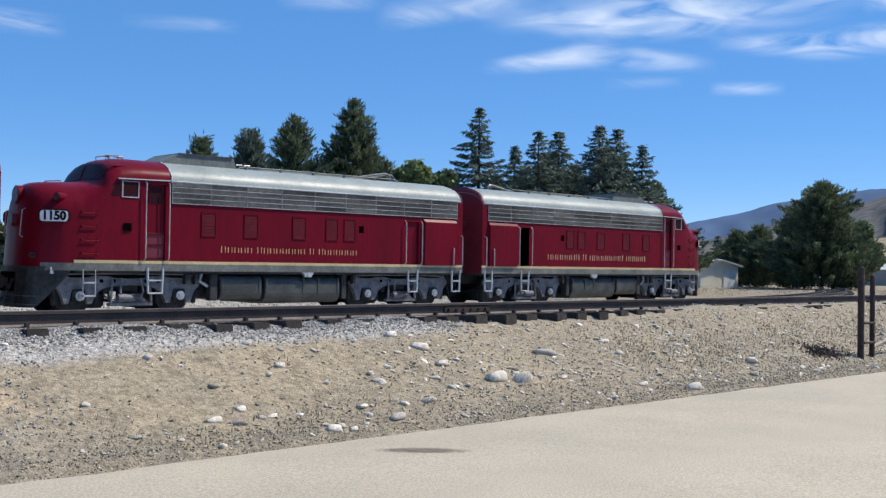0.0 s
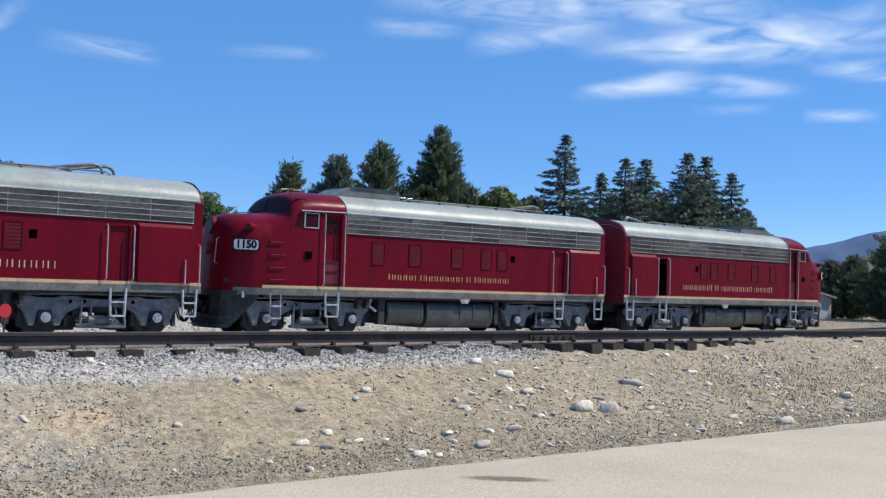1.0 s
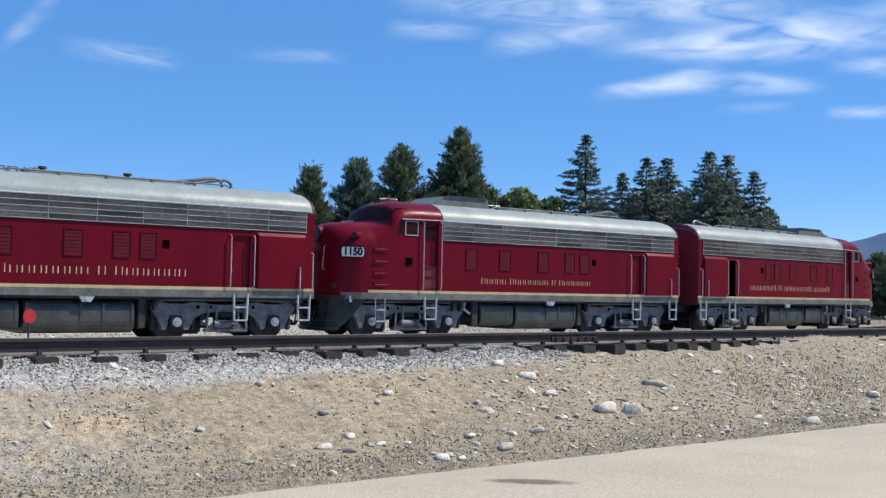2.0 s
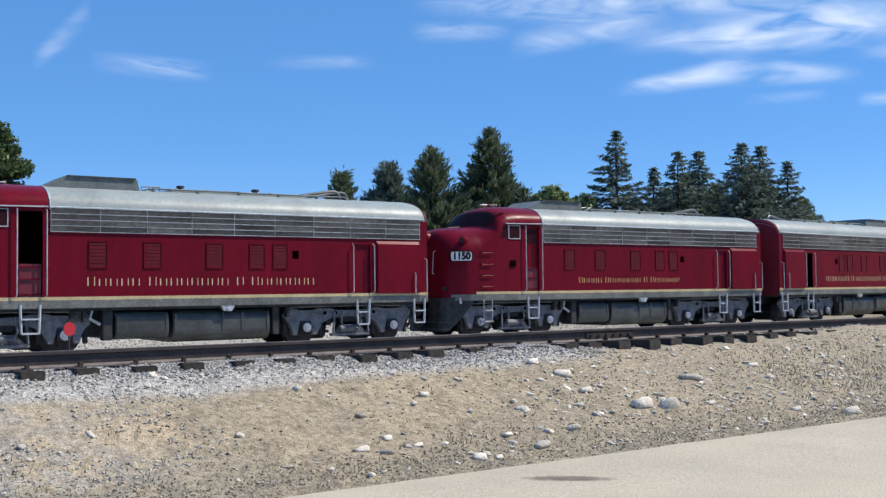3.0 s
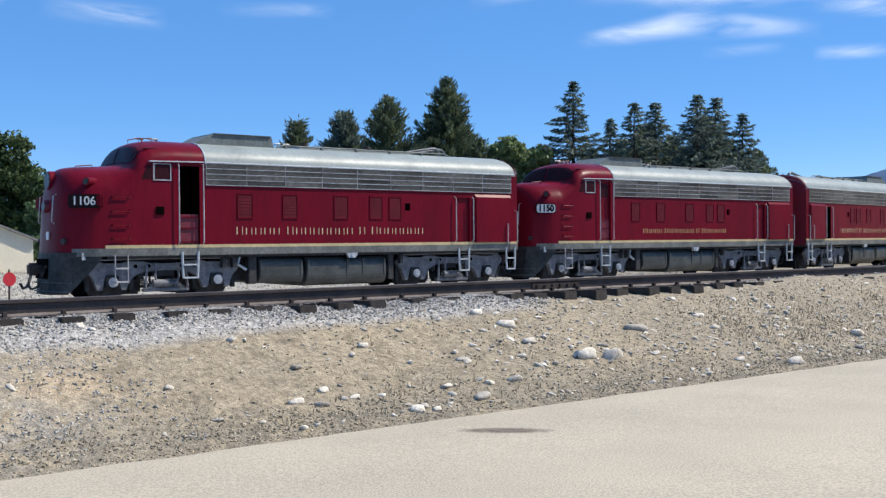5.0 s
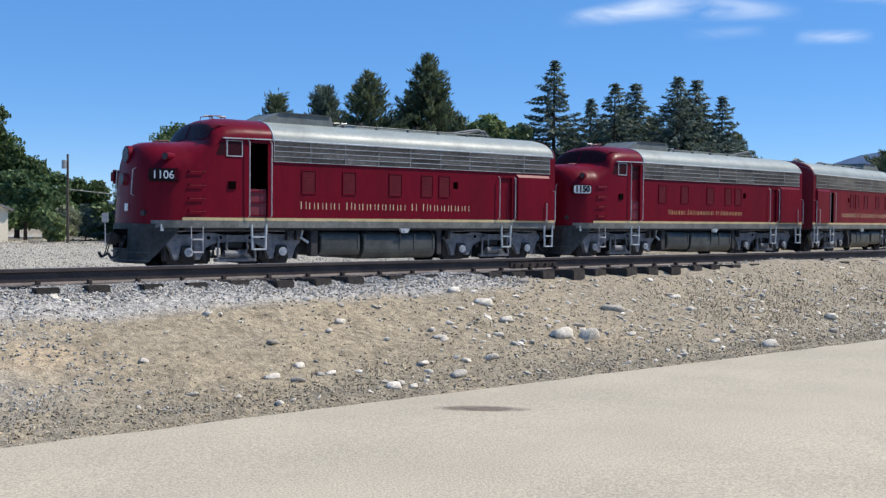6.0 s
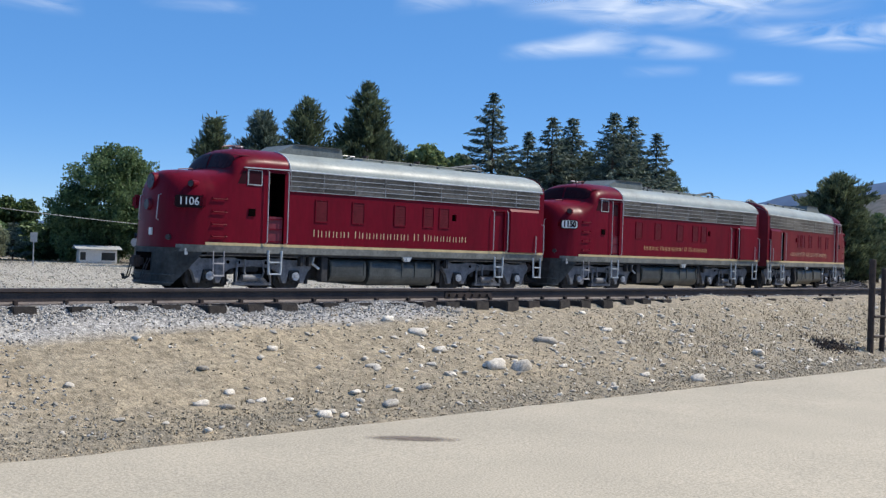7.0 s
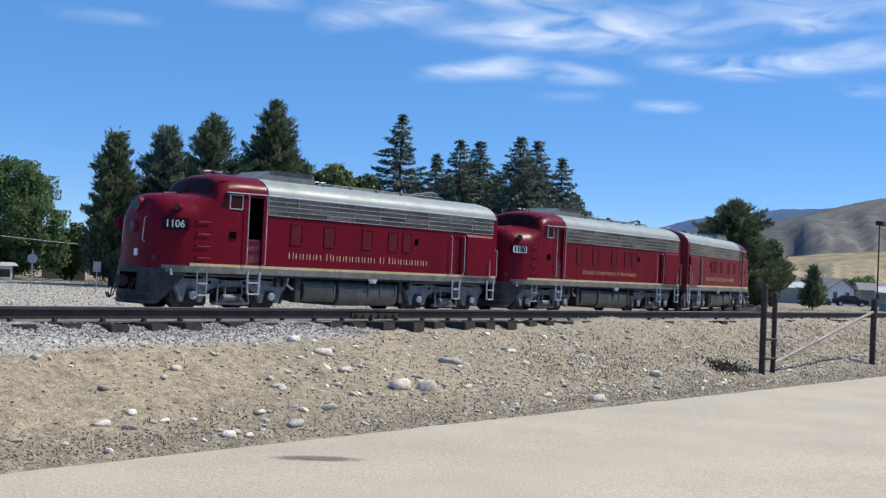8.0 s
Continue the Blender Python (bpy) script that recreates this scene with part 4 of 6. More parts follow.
        part("coupler", bm, IRON, loco, "rusty knuckle coupler")
        for y in (-0.5, -0.35, 0.4, 0.55):
            bm = bmesh.new()
            x = xs - e * 0.2
            tube(bm, [(x, y, 0.95), (x + e * 0.1, y, 0.75), (x + e * 0.2, y * 0.95, 0.42), (x + e * 0.34, y * 0.8, 0.36), (x + e * 0.42, y * 0.7, 0.5)], 0.025, 6)
            part("air_hose", bm, UNDER, loco, "black air hose")
    # rear end
    bm = bmesh.new()
    half = body_arc(0)
    pts = [(HALF, 1.17)] + half + [(-y, z) for y, z in half[-2::-1]] + [(-HALF, 1.17)]
    a = [bm.verts.new((7.24, y, z)) for y, z in pts]
    b = [bm.verts.new((7.295, y * 0.995, z - 0.12 * max(0, z - 3.56))) for y, z in pts]
    bm.faces.new(a)
    bm.faces.new(b[::-1])
    for i in range(len(a)):
        bm.faces.new((a[i], b[i], b[(i + 1) % len(a)], a[(i + 1) % len(a)]))
    part("rear_end", bm, RED_DULL, loco, "red rear end wall")
    bm = bmesh.new()
    box(bm, 7.28, 7.34, -0.36, 0.36, 1.35, 3.35, 0.02)
    part("rear_door", bm, RED_DULL, loco)
    for y in (-0.5, 0.5, 0.65):
        bm = bmesh.new()
        disc(bm, (7.33, y, 2.9), (1, 0, 0), 0.06, 0.08, 12)
        part("marker_lamp", bm, CHROME, loco)
    # underframe, tanks
    bm = bmesh.new()
    box(bm, -6.2, 7.25, -1.42, 1.42, 1.10, 1.26)
    box(bm, -6.0, 7.3, -0.5, 0.5, 0.80, 1.10)
    box(bm, -2.9, 2.9, -0.9, 0.9, 0.45, 1.10)
    part("underframe", bm, UNDER, loco, "grimy black underframe")
    for x0, x1, z0, z1, r in ((-1.98, -0.62, 0.36, 1.06, 0.20), (-0.50, 2.20, 0.24, 1.08, 0.30)):
        bm = bmesh.new()
        pts = []
        for cx, cz, a0 in ((1.38 - r, z1 - r, 0), (-(1.38 - r), z1 - r, 90), (-(1.38 - r), z0 + r, 180), (1.38 - r, z0 + r, 270)):
            pts += [(cx + r * math.cos(math.radians(a0 + k * 18)), cz + r * math.sin(math.radians(a0 + k * 18))) for k in range(6)]
        ra = [[bm.verts.new((x, y, z)) for y, z in pts] for x in (x0, x1)]
        bm.faces.new(ra[0][::-1])
        bm.faces.new(ra[1])
        for i in range(len(pts)):
            bm.faces.new((ra[0][i], ra[0][(i + 1) % len(pts)], ra[1][(i + 1) % len(pts)], ra[1][i]))
        for x in [x0 + 0.06, x1 - 0.06] + ([x0 + 1.35, x0 + 1.9] if x1 - x0 > 2 else []):
            for s in (-1, 1):
                box(bm, x - 0.03, x + 0.03, s * 1.385 - 0.012, s * 1.385 + 0.012, z0 + r, z1 - 0.1)
        part("fuel_tank", bm, TANK, loco, "dusty dark fuel tank")
    for s in (-1, 1):
        bm = bmesh.new()
        prism(bm, [(0.75, 1.17), (1.15, 1.17), (1.05, 1.02), (0.85, 1.02)], s * 1.40, s * 1.50)
        disc(bm, (0.95, s * 1.5, 1.10), (0, 1, 0), 0.045, 0.04, 10)
        part("filler_bracket", bm, PALE, loco, "pale filler bracket")
    for s in (-1, 1):
        for xa, xb in ((-2.3, -2.05), (2.3, 2.5)):
            bm = bmesh.new()
            box(bm, xa, xb, s * 1.1, s * 1.35, 0.35, 1.1, 0.02)
            part("equipment_box", bm, UNDER, loco)
        bm = bmesh.new()
        tube(bm, [(-2.55, s * 1.3, 1.1), (-2.6, s * 1.3, 0.9), (-2.35, s * 1.3, 0.75)], 0.04)
        part("drain_pipe", bm, PALE, loco)
        for x in (-3.05, -2.75, 2.75):
            bm = bmesh.new()
            box(bm, x - 0.05, x + 0.05, s * 1.25, s * 1.42, 0.82, 1.14, 0.01)
            part("hanger_bracket", bm, UNDER, loco)
    # roof equipment
    bm = bmesh.new()
    q = [(-3.62, 4.16), (-3.05, 4.46), (-1.24, 4.46), (-1.16, 4.16)]
    prism(bm, q, -0.74, 0.74)
    hatch = part("radiator_hatch", bm, HATCH, loco, "weathered silver hatch on the roof")
    bm = bmesh.new()
    box(bm, -3.0, -1.28, -0.78, 0.78, 4.455, 4.485)
    part("hatch_lid", bm, TANK, hatch)
    bm = bmesh.new()
    for y, x1 in ((-0.74, 4.9), (0.72, 4.9)):
        tube(bm, [(-1.1, y, 4.18), (-0.9, y, 4.24), (1.6, y, 4.25), (1.7, y, 4.24), (x1, y, 4.25), (x1 + 0.15, y, 4.18)], 0.022)
        for x in (-0.8, 0.4, 1.6, 2.8, 4.0):
            box(bm, x - 0.03, x + 0.03, y - 0.05, y + 0.05, 4.14, 4.25)
    part("roof_conduit", bm, HATCH, loco)
    for x in (0.15, 2.35):
        bm = bmesh.new()
        disc(bm, (x, -0.15, 4.31), (0, 0, 1), 0.06, 0.10, 12)
        disc(bm, (x, -0.15, 4.38), (0, 0, 1), 0.11, 0.06, 12)
        part("roof_vent", bm, IRON, loco, "small dark roof vent")
    for x, y in ((4.72, -0.45), (5.12, -0.2)):
        bm = bmesh.new()
        tube(bm, [(x - 1.25, y, 4.20), (x - 1.1, y, 4.27), (x - 0.15, y, 4.43)] + [(x + 0.20 * math.sin(a), y, 4.24 + 0.20 * math.cos(a)) for a in (0, 0.4, 0.8, 1.2, 1.6)] + [(x + 0.2, y, 4.15)], 0.042, 9)
        part("roof_pipe", bm, STACK, loco, "hooped steel pipe on the roof")
    bm = bmesh.new()
    prism(bm, [(-0.35, 4.15), (-0.25, 4.275), (3.55, 4.275), (3.75, 4.15)], -0.62, 0.62)
    part("engine_hatch", bm, SILVER, loco, "low silver engine hatch along the roof")
    for x in (0.7, 1.65, 2.6):
        bm = bmesh.new()
        box(bm, x - 0.025, x + 0.025, -0.63, 0.63, 4.26, 4.29, 0.006)
        part("hatch_seam", bm, HATCH, loco)
    for x in (-0.95, -0.68):
        bm = bmesh.new()
        tube(bm, [(x - 0.12, -0.55, 4.18), (x - 0.10, -0.55, 4.30), (x + 0.10, -0.55, 4.31), (x + 0.12, -0.55, 4.18)], 0.022, 7)
        part("lifting_eye", bm, STACK, loco)
    handrail(loco, [(-5.3, -0.5, 3.9), (-5.32, -0.5, 4.20), (-5.0, -0.5, 4.27), (-4.9, -0.5, 4.12)], 0.016, RED_DULL)
    handrail(loco, [(-4.95, -0.3, 4.15), (-4.95, -0.3, 4.28), (-4.6, -0.3, 4.30), (-4.6, -0.3, 4.2)], 0.016, RED_DULL)
    handrail(loco, [(-6.75, -0.6, 3.28), (-6.72, -0.6, 3.46), (-6.3, -0.6, 3.50), (-6.28, -0.6, 3.36)], 0.016, RED_DULL)
    for x in (-4.7, -4.3):
        bm = bmesh.new()
        tube(bm, [(x, 0.1, 4.2), (x, 0.1, 4.31)], 0.02)
        disc(bm, (x - 0.1, 0.1, 4.31), (1, 0, 0), 0.018, 0.26, 10, 0.035)
        part("air_horn", bm, POLE, loco, "small air horn on the cab roof")
    bm = bmesh.new()
    box(bm, -5.35, -3.9, -1.28, -1.20, 3.93, 3.96, 0.01)
    part("cab_gutter", bm, RED_DULL, loco)
    for c in (-4.62, 4.78):
        make_truck(loco, c, turned)
    return loco


LOCO_A = make_loco("1106", False, (-2.72, 3.58), 0.19, CREAM, True, False, False, "red diesel locomotive with silver roof and open cab door")
LOCO_B = make_loco("1150", True, (-2.05, 2.82), 0.16, GOLD, False, False, False, "red diesel locomotive with silver roof and white number board")
LOCO_C = make_loco("1150", True, (-2.38, 3.86), 0.20, CREAM, False, True, True, "red diesel locomotive, turned round, rear door open")


# ---- plants, hills, sky ----
NEEDLE = mat("pine_needles", (0.150, 0.186, 0.100), (0.074, 0.100, 0.062), 0.6, 0.6, fine=6, fine_mix=0.35, rand=0.55, spec=0.3, trans=0.35)
NEEDLE_BLUE = mat("spruce_needles", (0.165, 0.212, 0.170), (0.084, 0.118, 0.096), 0.6, 0.6, fine=6, fine_mix=0.35, rand=0.55, spec=0.3, trans=0.35)
LEAF = mat("broad_leaves", (0.160, 0.235, 0.108), (0.095, 0.155, 0.070), 0.5, 0.55, fine=5, fine_mix=0.3, rand=0.45, spec=0.3, trans=0.42)
LEAF_LIGHT = mat("light_green_leaves", (0.26, 0.325, 0.150), (0.16, 0.22, 0.095), 0.5, 0.55, fine=5, fine_mix=0.3, rand=0.4, spec=0.3, trans=0.4)
LEAF_PALE = mat("silvery_leaves", (0.34, 0.36, 0.24), (0.22, 0.25, 0.16), 0.5, 0.6, fine=5, fine_mix=0.3, rand=0.4, spec=0.3, trans=0.3)
LEAF_DARK = mat("dark_leaves", (0.100, 0.150, 0.056), (0.055, 0.088, 0.034), 0.5, 0.55, fine=5, fine_mix=0.3, rand=0.45, spec=0.3, trans=0.25)


def spot(az, dist, z=None):
    a = math.radians(az)
    x, y = dist * math.sin(a), dist * math.cos(a)
    return Vector((x, y, ground_z(x, y) if z is None else z))


def height_to(az, dist, el):
    """Height above the ground there of what stands dist away and rises to the elevation el."""
    return 1.475 + dist * math.tan(math.radians(el)) - spot(az, dist).z


def add_needles(vs, fs, p, way, size, rnd, narrow):
    u = (way + Vector((rnd.gauss(0, 0.45), rnd.gauss(0, 0.45), rnd.gauss(0, 0.45)))).normalized()
    w = u.cross(Vector((rnd.gauss(0, 1), rnd.gauss(0, 1), rnd.gauss(0, 1)))).normalized() * size * narrow
    u = u * size
    n = len(vs)
    vs += [p - u * 0.4, p + w * 0.5, p + u * 0.6, p - w * 0.5]
    fs.append((n, n + 1, n + 2, n + 3))


def add_leaf(vs, fs, p, size, rnd, narrow=0.5, up=0.0):
    d = Vector((rnd.gauss(0, 1), rnd.gauss(0, 1), rnd.gauss(0, 1) + up)).normalized()
    u = d.orthogonal().normalized()
    u = Matrix.Rotation(rnd.uniform(0, math.tau), 3, d) @ u
    w = d.cross(u) * size * narrow
    u = u * size
    n = len(vs)
    vs += [p - u * 0.5, p + w * 0.5, p + u * 0.5, p - w * 0.5]
    fs.append((n, n + 1, n + 2, n + 3))


def make_conifer(az, dist, el, width, seed, blue=False, loose=0.0, low=0.06, label="", power=0.92, pale=False):
    rnd = random.Random(seed)
    base = spot(az, dist)
    H = height_to(az, dist, el)
    R = width / 2 * 2.15
    tree = tagged(new("conifer_tree"), label or ("blue-green spruce tree with layered drooping branches" if blue else "dark green pine tree with a dense pointed crown"), "tree", "conifers behind the train")
    tree.location = base
    bm = bmesh.new()
    tube(bm, [(0, 0, -0.3), (0.03, 0, H * 0.3), (-0.03, 0.02, H * 0.7), (0, 0, H * 0.97)], [H * 0.018, H * 0.014, H * 0.007, 0.02], 8)
    vs, fs = [], []
    z = H * low
    twist = rnd.uniform(0, 6)
    lobes = [(rnd.uniform(0, math.tau), rnd.uniform(0.2, 0.95) * H, rnd.uniform(0.6, 1.35)) for _ in range(22)]
    while z < H * 0.985:
        k = z / H
        prof = (1 - k) ** (0.96 if blue else power) * (min(1, 0.55 + k * 2.2))
        n = max(4, int((9 if blue else 11) * (0.4 + prof)))
        for i in range(n):
            a = twist + i * math.tau / n + rnd.uniform(-0.3, 0.3)
            f = rnd.uniform(0.62, 1.12) * (1 + loose * rnd.uniform(-0.5, 0.4))
            for la, lz, lf in lobes:
                if abs(z - lz) < H * 0.06 and math.cos(a - la) > 0.6:
                    f *= lf
            f = min(f, 1.2)
            L = max(0.10 + 0.25 * (1 - k), R * prof * f)
            droop = -0.22 if blue else 0.12
            rise = rnd.uniform(-0.1, 0.15)
            end = Vector((math.cos(a) * L, math.sin(a) * L, z + L * (droop + rise)))
            m = max(2, int(L / 0.22))
            way = (end - Vector((0, 0, z))).normalized() + Vector((0, 0, -0.15 if blue else 0.9))
            if L > 0.9 and i % 2 == 0:
                tube(bm, [(0, 0, z), end * 0.5 + Vector((0, 0, z * 0.5)), end * 0.85 + Vector((0, 0, z * 0.15))], [0.035, 0.022, 0.01], 4)
            for j in range(m + 1):
                q = 0.25 + 0.75 * j / m
                c = Vector((0, 0, z)).lerp(end, q) + Vector((0, 0, (0.30 if blue else 0.16) * L * (q * q - 0.4 * q)))
                spread = (0.11 if blue else 0.17) * (1.3 - 0.55 * q)
                for _ in range((8 if blue else 10) if q > 0.5 else 5):
                    p = c + Vector((rnd.gauss(0, spread), rnd.gauss(0, spread), rnd.gauss(0, spread * (0.5 if blue else 0.8)) - (0.08 if blue else 0)))
                    add_needles(vs, fs, p, way, rnd.uniform(0.26, 0.52), rnd, 0.24)
        z += (0.43 if blue else 0.34) * rnd.uniform(0.8, 1.25) * (0.6 + 0.5 * (1 - k))
        twist += 1.1
    part("trunk", bm, BARK, tree)
    crown = joined("crown", vs, fs, NEEDLE_BLUE if blue or pale else NEEDLE, tree)
    return tree


def make_broadleaf(az, dist, el, width, seed, material, lobes, label, bottom=0.12, leaf=0.40, count=1900):
    """lobes: offset across (in half widths), height (share of the whole), radius (share of half width)."""
    rnd = random.Random(seed)
    base = spot(az, dist)
    H = height_to(az, dist, el)
    W = width / 2
    tree = tagged(new("broadleaf_tree"), label, "tree")
    a = math.radians(az)
    tree.matrix_basis = Matrix.Translation(base) @ Matrix.Rotation(-a, 4, "Z")
    bm = bmesh.new()
    tube(bm, [(0, 0, -0.3), (0.05, 0, H * 0.25), (0, 0.05, H * 0.5)], [H * 0.03, H * 0.022, H * 0.012], 8)
    vs, fs = [], []
    lift = H / max(hz * H + r * W * 0.95 for _, hz, r in lobes)
    for ox, hz, r in lobes:
        c = Vector((ox * W, rnd.uniform(-0.35, 0.35) * W, hz * H * lift))
        R = r * W * 1.1
        tube(bm, [(0, 0, H * 0.25), c * 0.55 + Vector((0, 0, H * 0.08)), c], [H * 0.014, H * 0.009, 0.02], 5)
        clumps = [Vector((rnd.gauss(0, 1), rnd.gauss(0, 1), rnd.gauss(0, 1) + 0.15)).normalized() * rnd.uniform(0.62, 1.02) * R for _ in range(int(34 + 20 * r))]
        for d in clumps:
            p0 = c + Vector((d.x, d.y, d.z * 0.88))
            if p0.z < H * bottom:
                continue
            cr = R * rnd.uniform(0.12, 0.25)
            for _ in range(int(count / 34)):
                q = p0 + Vector([max(-1.5, min(1.5, rnd.gauss(0, 1))) * cr * w for w in (1, 1, 0.8)])
                add_leaf(vs, fs, q, leaf * rnd.uniform(0.6, 1.2), rnd, 0.6, 0.4)
    part("trunk", bm, BARK, tree)
    joined("crown", vs, fs, material, tree)
    return tree


for az, el, wd, seed, blue, loose, power in ((29.35, 6.58, 2.5, 1, False, 0.3, 0.5), (31.95, 7.13, 3.3, 2, False, 0.4, 0.55), (34.25, 7.97, 6.0, 3, False, 0.2, 0.9), (37.45, 8.99, 5.6, 4, False, 0.2, 0.86),
                                             (39.2, 5.6, 3.6, 5, False, 0.4, 0.8), (44.35, 8.70, 5.8, 6, True, 0.3, 1), (46.3, 6.68, 4.6, 7, True, 0.5, 1), (47.6, 7.58, 5.4, 8, True, 0.35, 1),
                                             (48.7, 7.53, 5.4, 9, True, 0.4, 1), (50.9, 7.69, 6.6, 10, True, 0.4, 1), (51.85, 7.65, 6.0, 11, True, 0.4, 1), (53.2, 6.63, 5.2, 12, True, 0.3, 1)):
    make_conifer(az, 75 + (seed * 7 % 5), el, wd, seed, blue, loose, power=power, pale=seed == 2)
for az, dist, el, wd, seed in ((35.8, 84, 5.0, 5.0, 31), (49.6, 86, 5.6, 6.0, 32), (52.5, 85, 5.0, 6.0, 33), (33.0, 86, 4.6, 5, 34), (46.9, 86, 5.3, 6.0, 35), (48.2, 84, 6.2, 5.5, 36), (51.3, 84, 6.4, 6.0, 37), (53.9, 86, 4.6, 5.0, 38), (45.3, 88, 4.9, 5.5, 39), (36.3, 82, 5.9, 4.6, 61), (38.6, 84, 5.9, 5.0, 62)):
    make_conifer(az, dist, el, wd, seed, False, 0.3, 0.02, "dense dark pine in the second row of trees")
make_conifer(62.4, 108, 4.61, 6.4, 20, False, 0.1, 0.03, "large broad dark green pine tree", 0.66)
make_conifer(61.0, 112, 3.3, 3.4, 21, False, 0.3, 0.02, "broad dark green pine tree", 0.66)
make_conifer(63.4, 110, 2.9, 3.4, 28, False, 0.3, 0.02, "dark green pine beside a larger one", 0.66)
make_conifer(66.4, 104, 1.15, 1.5, 23, False, 0.6, 0.10, "small dark pine beside the houses", 0.7)
make_conifer(58.2, 118, 2.0, 3.6, 24, False, 0.3, 0.02, "dark pine near the pale shed", 0.66)
make_conifer(59.3, 116, 2.3, 3.6, 25, False, 0.3, 0.02, "dark pine near the pale shed", 0.66)
make_conifer(57.2, 120, 1.8, 3.2, 27, True, 0.3, 0.02, "dark spruce near the pale shed")
make_broadleaf(64.35, 114, 2.5, 3.6, 22, LEAF, ((-0.4, 0.55, 0.6), (0.3, 0.5, 0.6), (0, 0.75, 0.5), (0.6, 0.35, 0.5), (-0.5, 0.25, 0.6)), "green broadleaf tree beside a large pine")
make_broadleaf(68.6, 185, 0.75, 6.0, 26, LEAF, ((-0.4, 0.5, 0.6), (0.3, 0.55, 0.6), (0, 0.4, 0.6)), "round green bush tree behind the houses")
make_broadleaf(41.1, 76, 5.75, 5.4, 40, LEAF_LIGHT, ((-0.66, 0.58, 0.34), (-0.38, 0.68, 0.34), (-0.1, 0.72, 0.32), (0.2, 0.64, 0.36), (0.48, 0.62, 0.32), (0.72, 0.68, 0.26), (0.1, 0.45, 0.6), (-0.5, 0.42, 0.5), (0.5, 0.42, 0.5), (0, 0.3, 0.6)), "light green feathery broadleaf tree", leaf=0.34)
make_broadleaf(24.1, 88, 4.75, 8.6, 41, LEAF, ((-0.62, 0.40, 0.45), (-0.25, 0.66, 0.42), (0.1, 0.78, 0.36), (0.42, 0.72, 0.36), (0.55, 0.5, 0.42), (0.0, 0.45, 0.5), (-0.5, 0.22, 0.5), (0.2, 0.2, 0.5), (0.62, 0.25, 0.4)),
               "large rounded green willow tree", 0.03, leaf=0.24, count=6400)
make_broadleaf(27.4, 92, 1.7, 5.0, 42, LEAF_DARK, ((-0.5, 0.5, 0.5), (0.1, 0.6, 0.5), (0.6, 0.5, 0.5), (0, 0.3, 0.5)), "dark green shrub trees at the edge of the field", 0.02)
make_broadleaf(30.5, 95, 1.4, 6.0, 48, LEAF_DARK, ((-0.5, 0.5, 0.5), (0.1, 0.6, 0.5), (0.6, 0.5, 0.5), (0, 0.3, 0.5)), "dark green shrub trees at the edge of the field", 0.02)
make_broadleaf(10.2, 102, 8.5, 14.1, 43, LEAF_DARK, ((-0.85, 0.72, 0.42), (-0.45, 0.80, 0.38), (0.0, 0.80, 0.38), (0.28, 0.83, 0.32), (0.44, 0.74, 0.30), (0.42, 0.5, 0.36), (0.1, 0.55, 0.5), (-0.6, 0.45, 0.5), (0.2, 0.3, 0.5)),
               "tall dark green broadleaf tree by the pale house", 0.06, leaf=0.42, count=5000)
make_broadleaf(14.7, 104, 5.7, 5.5, 44, LEAF_DARK, ((0.05, 0.78, 0.62), (-0.35, 0.62, 0.62), (0.35, 0.60, 0.6), (-0.4, 0.42, 0.65), (0.4, 0.40, 0.6), (0.0, 0.28, 0.6)), "dark green broadleaf tree by the pale house")
make_broadleaf(16.2, 102, 3.6, 5.0, 45, LEAF_DARK, ((-0.2, 0.75, 0.5), (0.3, 0.6, 0.6), (-0.3, 0.4, 0.6), (0.3, 0.3, 0.6)), "smaller dark broadleaf tree by the pale house", 0.02)
make_broadleaf(17.6, 100, 2.6, 5.0, 46, LEAF, ((-0.4, 0.7, 0.5), (0.3, 0.6, 0.5), (0, 0.4, 0.6), (-0.5, 0.3, 0.6), (0.5, 0.3, 0.5)), "green tree behind the utility pole", 0.02)
make_broadleaf(19.6, 104, 1.9, 5.0, 47, LEAF_DARK, ((-0.4, 0.7, 0.5), (0.3, 0.65, 0.5), (0, 0.4, 0.6), (-0.5, 0.3, 0.6), (0.5, 0.3, 0.5)), "dark green tree behind the utility pole", 0.02)
make_broadleaf(18.0, 84, 0.1, 2.0, 49, LEAF_LIGHT, ((-0.2, 0.6, 0.6), (0.3, 0.5, 0.6), (0, 0.3, 0.7)), "small pale green sapling in the field", 0.05)
make_broadleaf(18.65, 86, 0.55, 2.0, 52, LEAF_PALE, ((-0.2, 0.6, 0.6), (0.3, 0.5, 0.6), (0, 0.3, 0.7)), "silvery pale bush beside the utility pole", 0.02, leaf=0.22)
make_conifer(19.5, 88, 0.75, 1.9, 53, True, 0.3, 0.02, "small blue spruce in the garden behind the field")
make_broadleaf(20.7, 92, 0.5, 3.6, 54, LEAF_DARK, ((-0.4, 0.6, 0.6), (0.3, 0.6, 0.6), (0, 0.3, 0.7)), "dark shrub at the edge of the field", 0.0)
make_broadleaf(22.2, 92, 0.7, 3.6, 55, LEAF_DARK, ((-0.4, 0.6, 0.6), (0.3, 0.6, 0.6), (0, 0.3, 0.7)), "dark shrub at the edge of the field", 0.0)
make_broadleaf(16.6, 92, 2.2, 4.0, 56, LEAF, ((-0.4, 0.7, 0.5), (0.3, 0.6, 0.5), (0, 0.4, 0.6), (-0.5, 0.3, 0.6), (0.5, 0.3, 0.5)), "green tree behind the utility pole", 0.02)

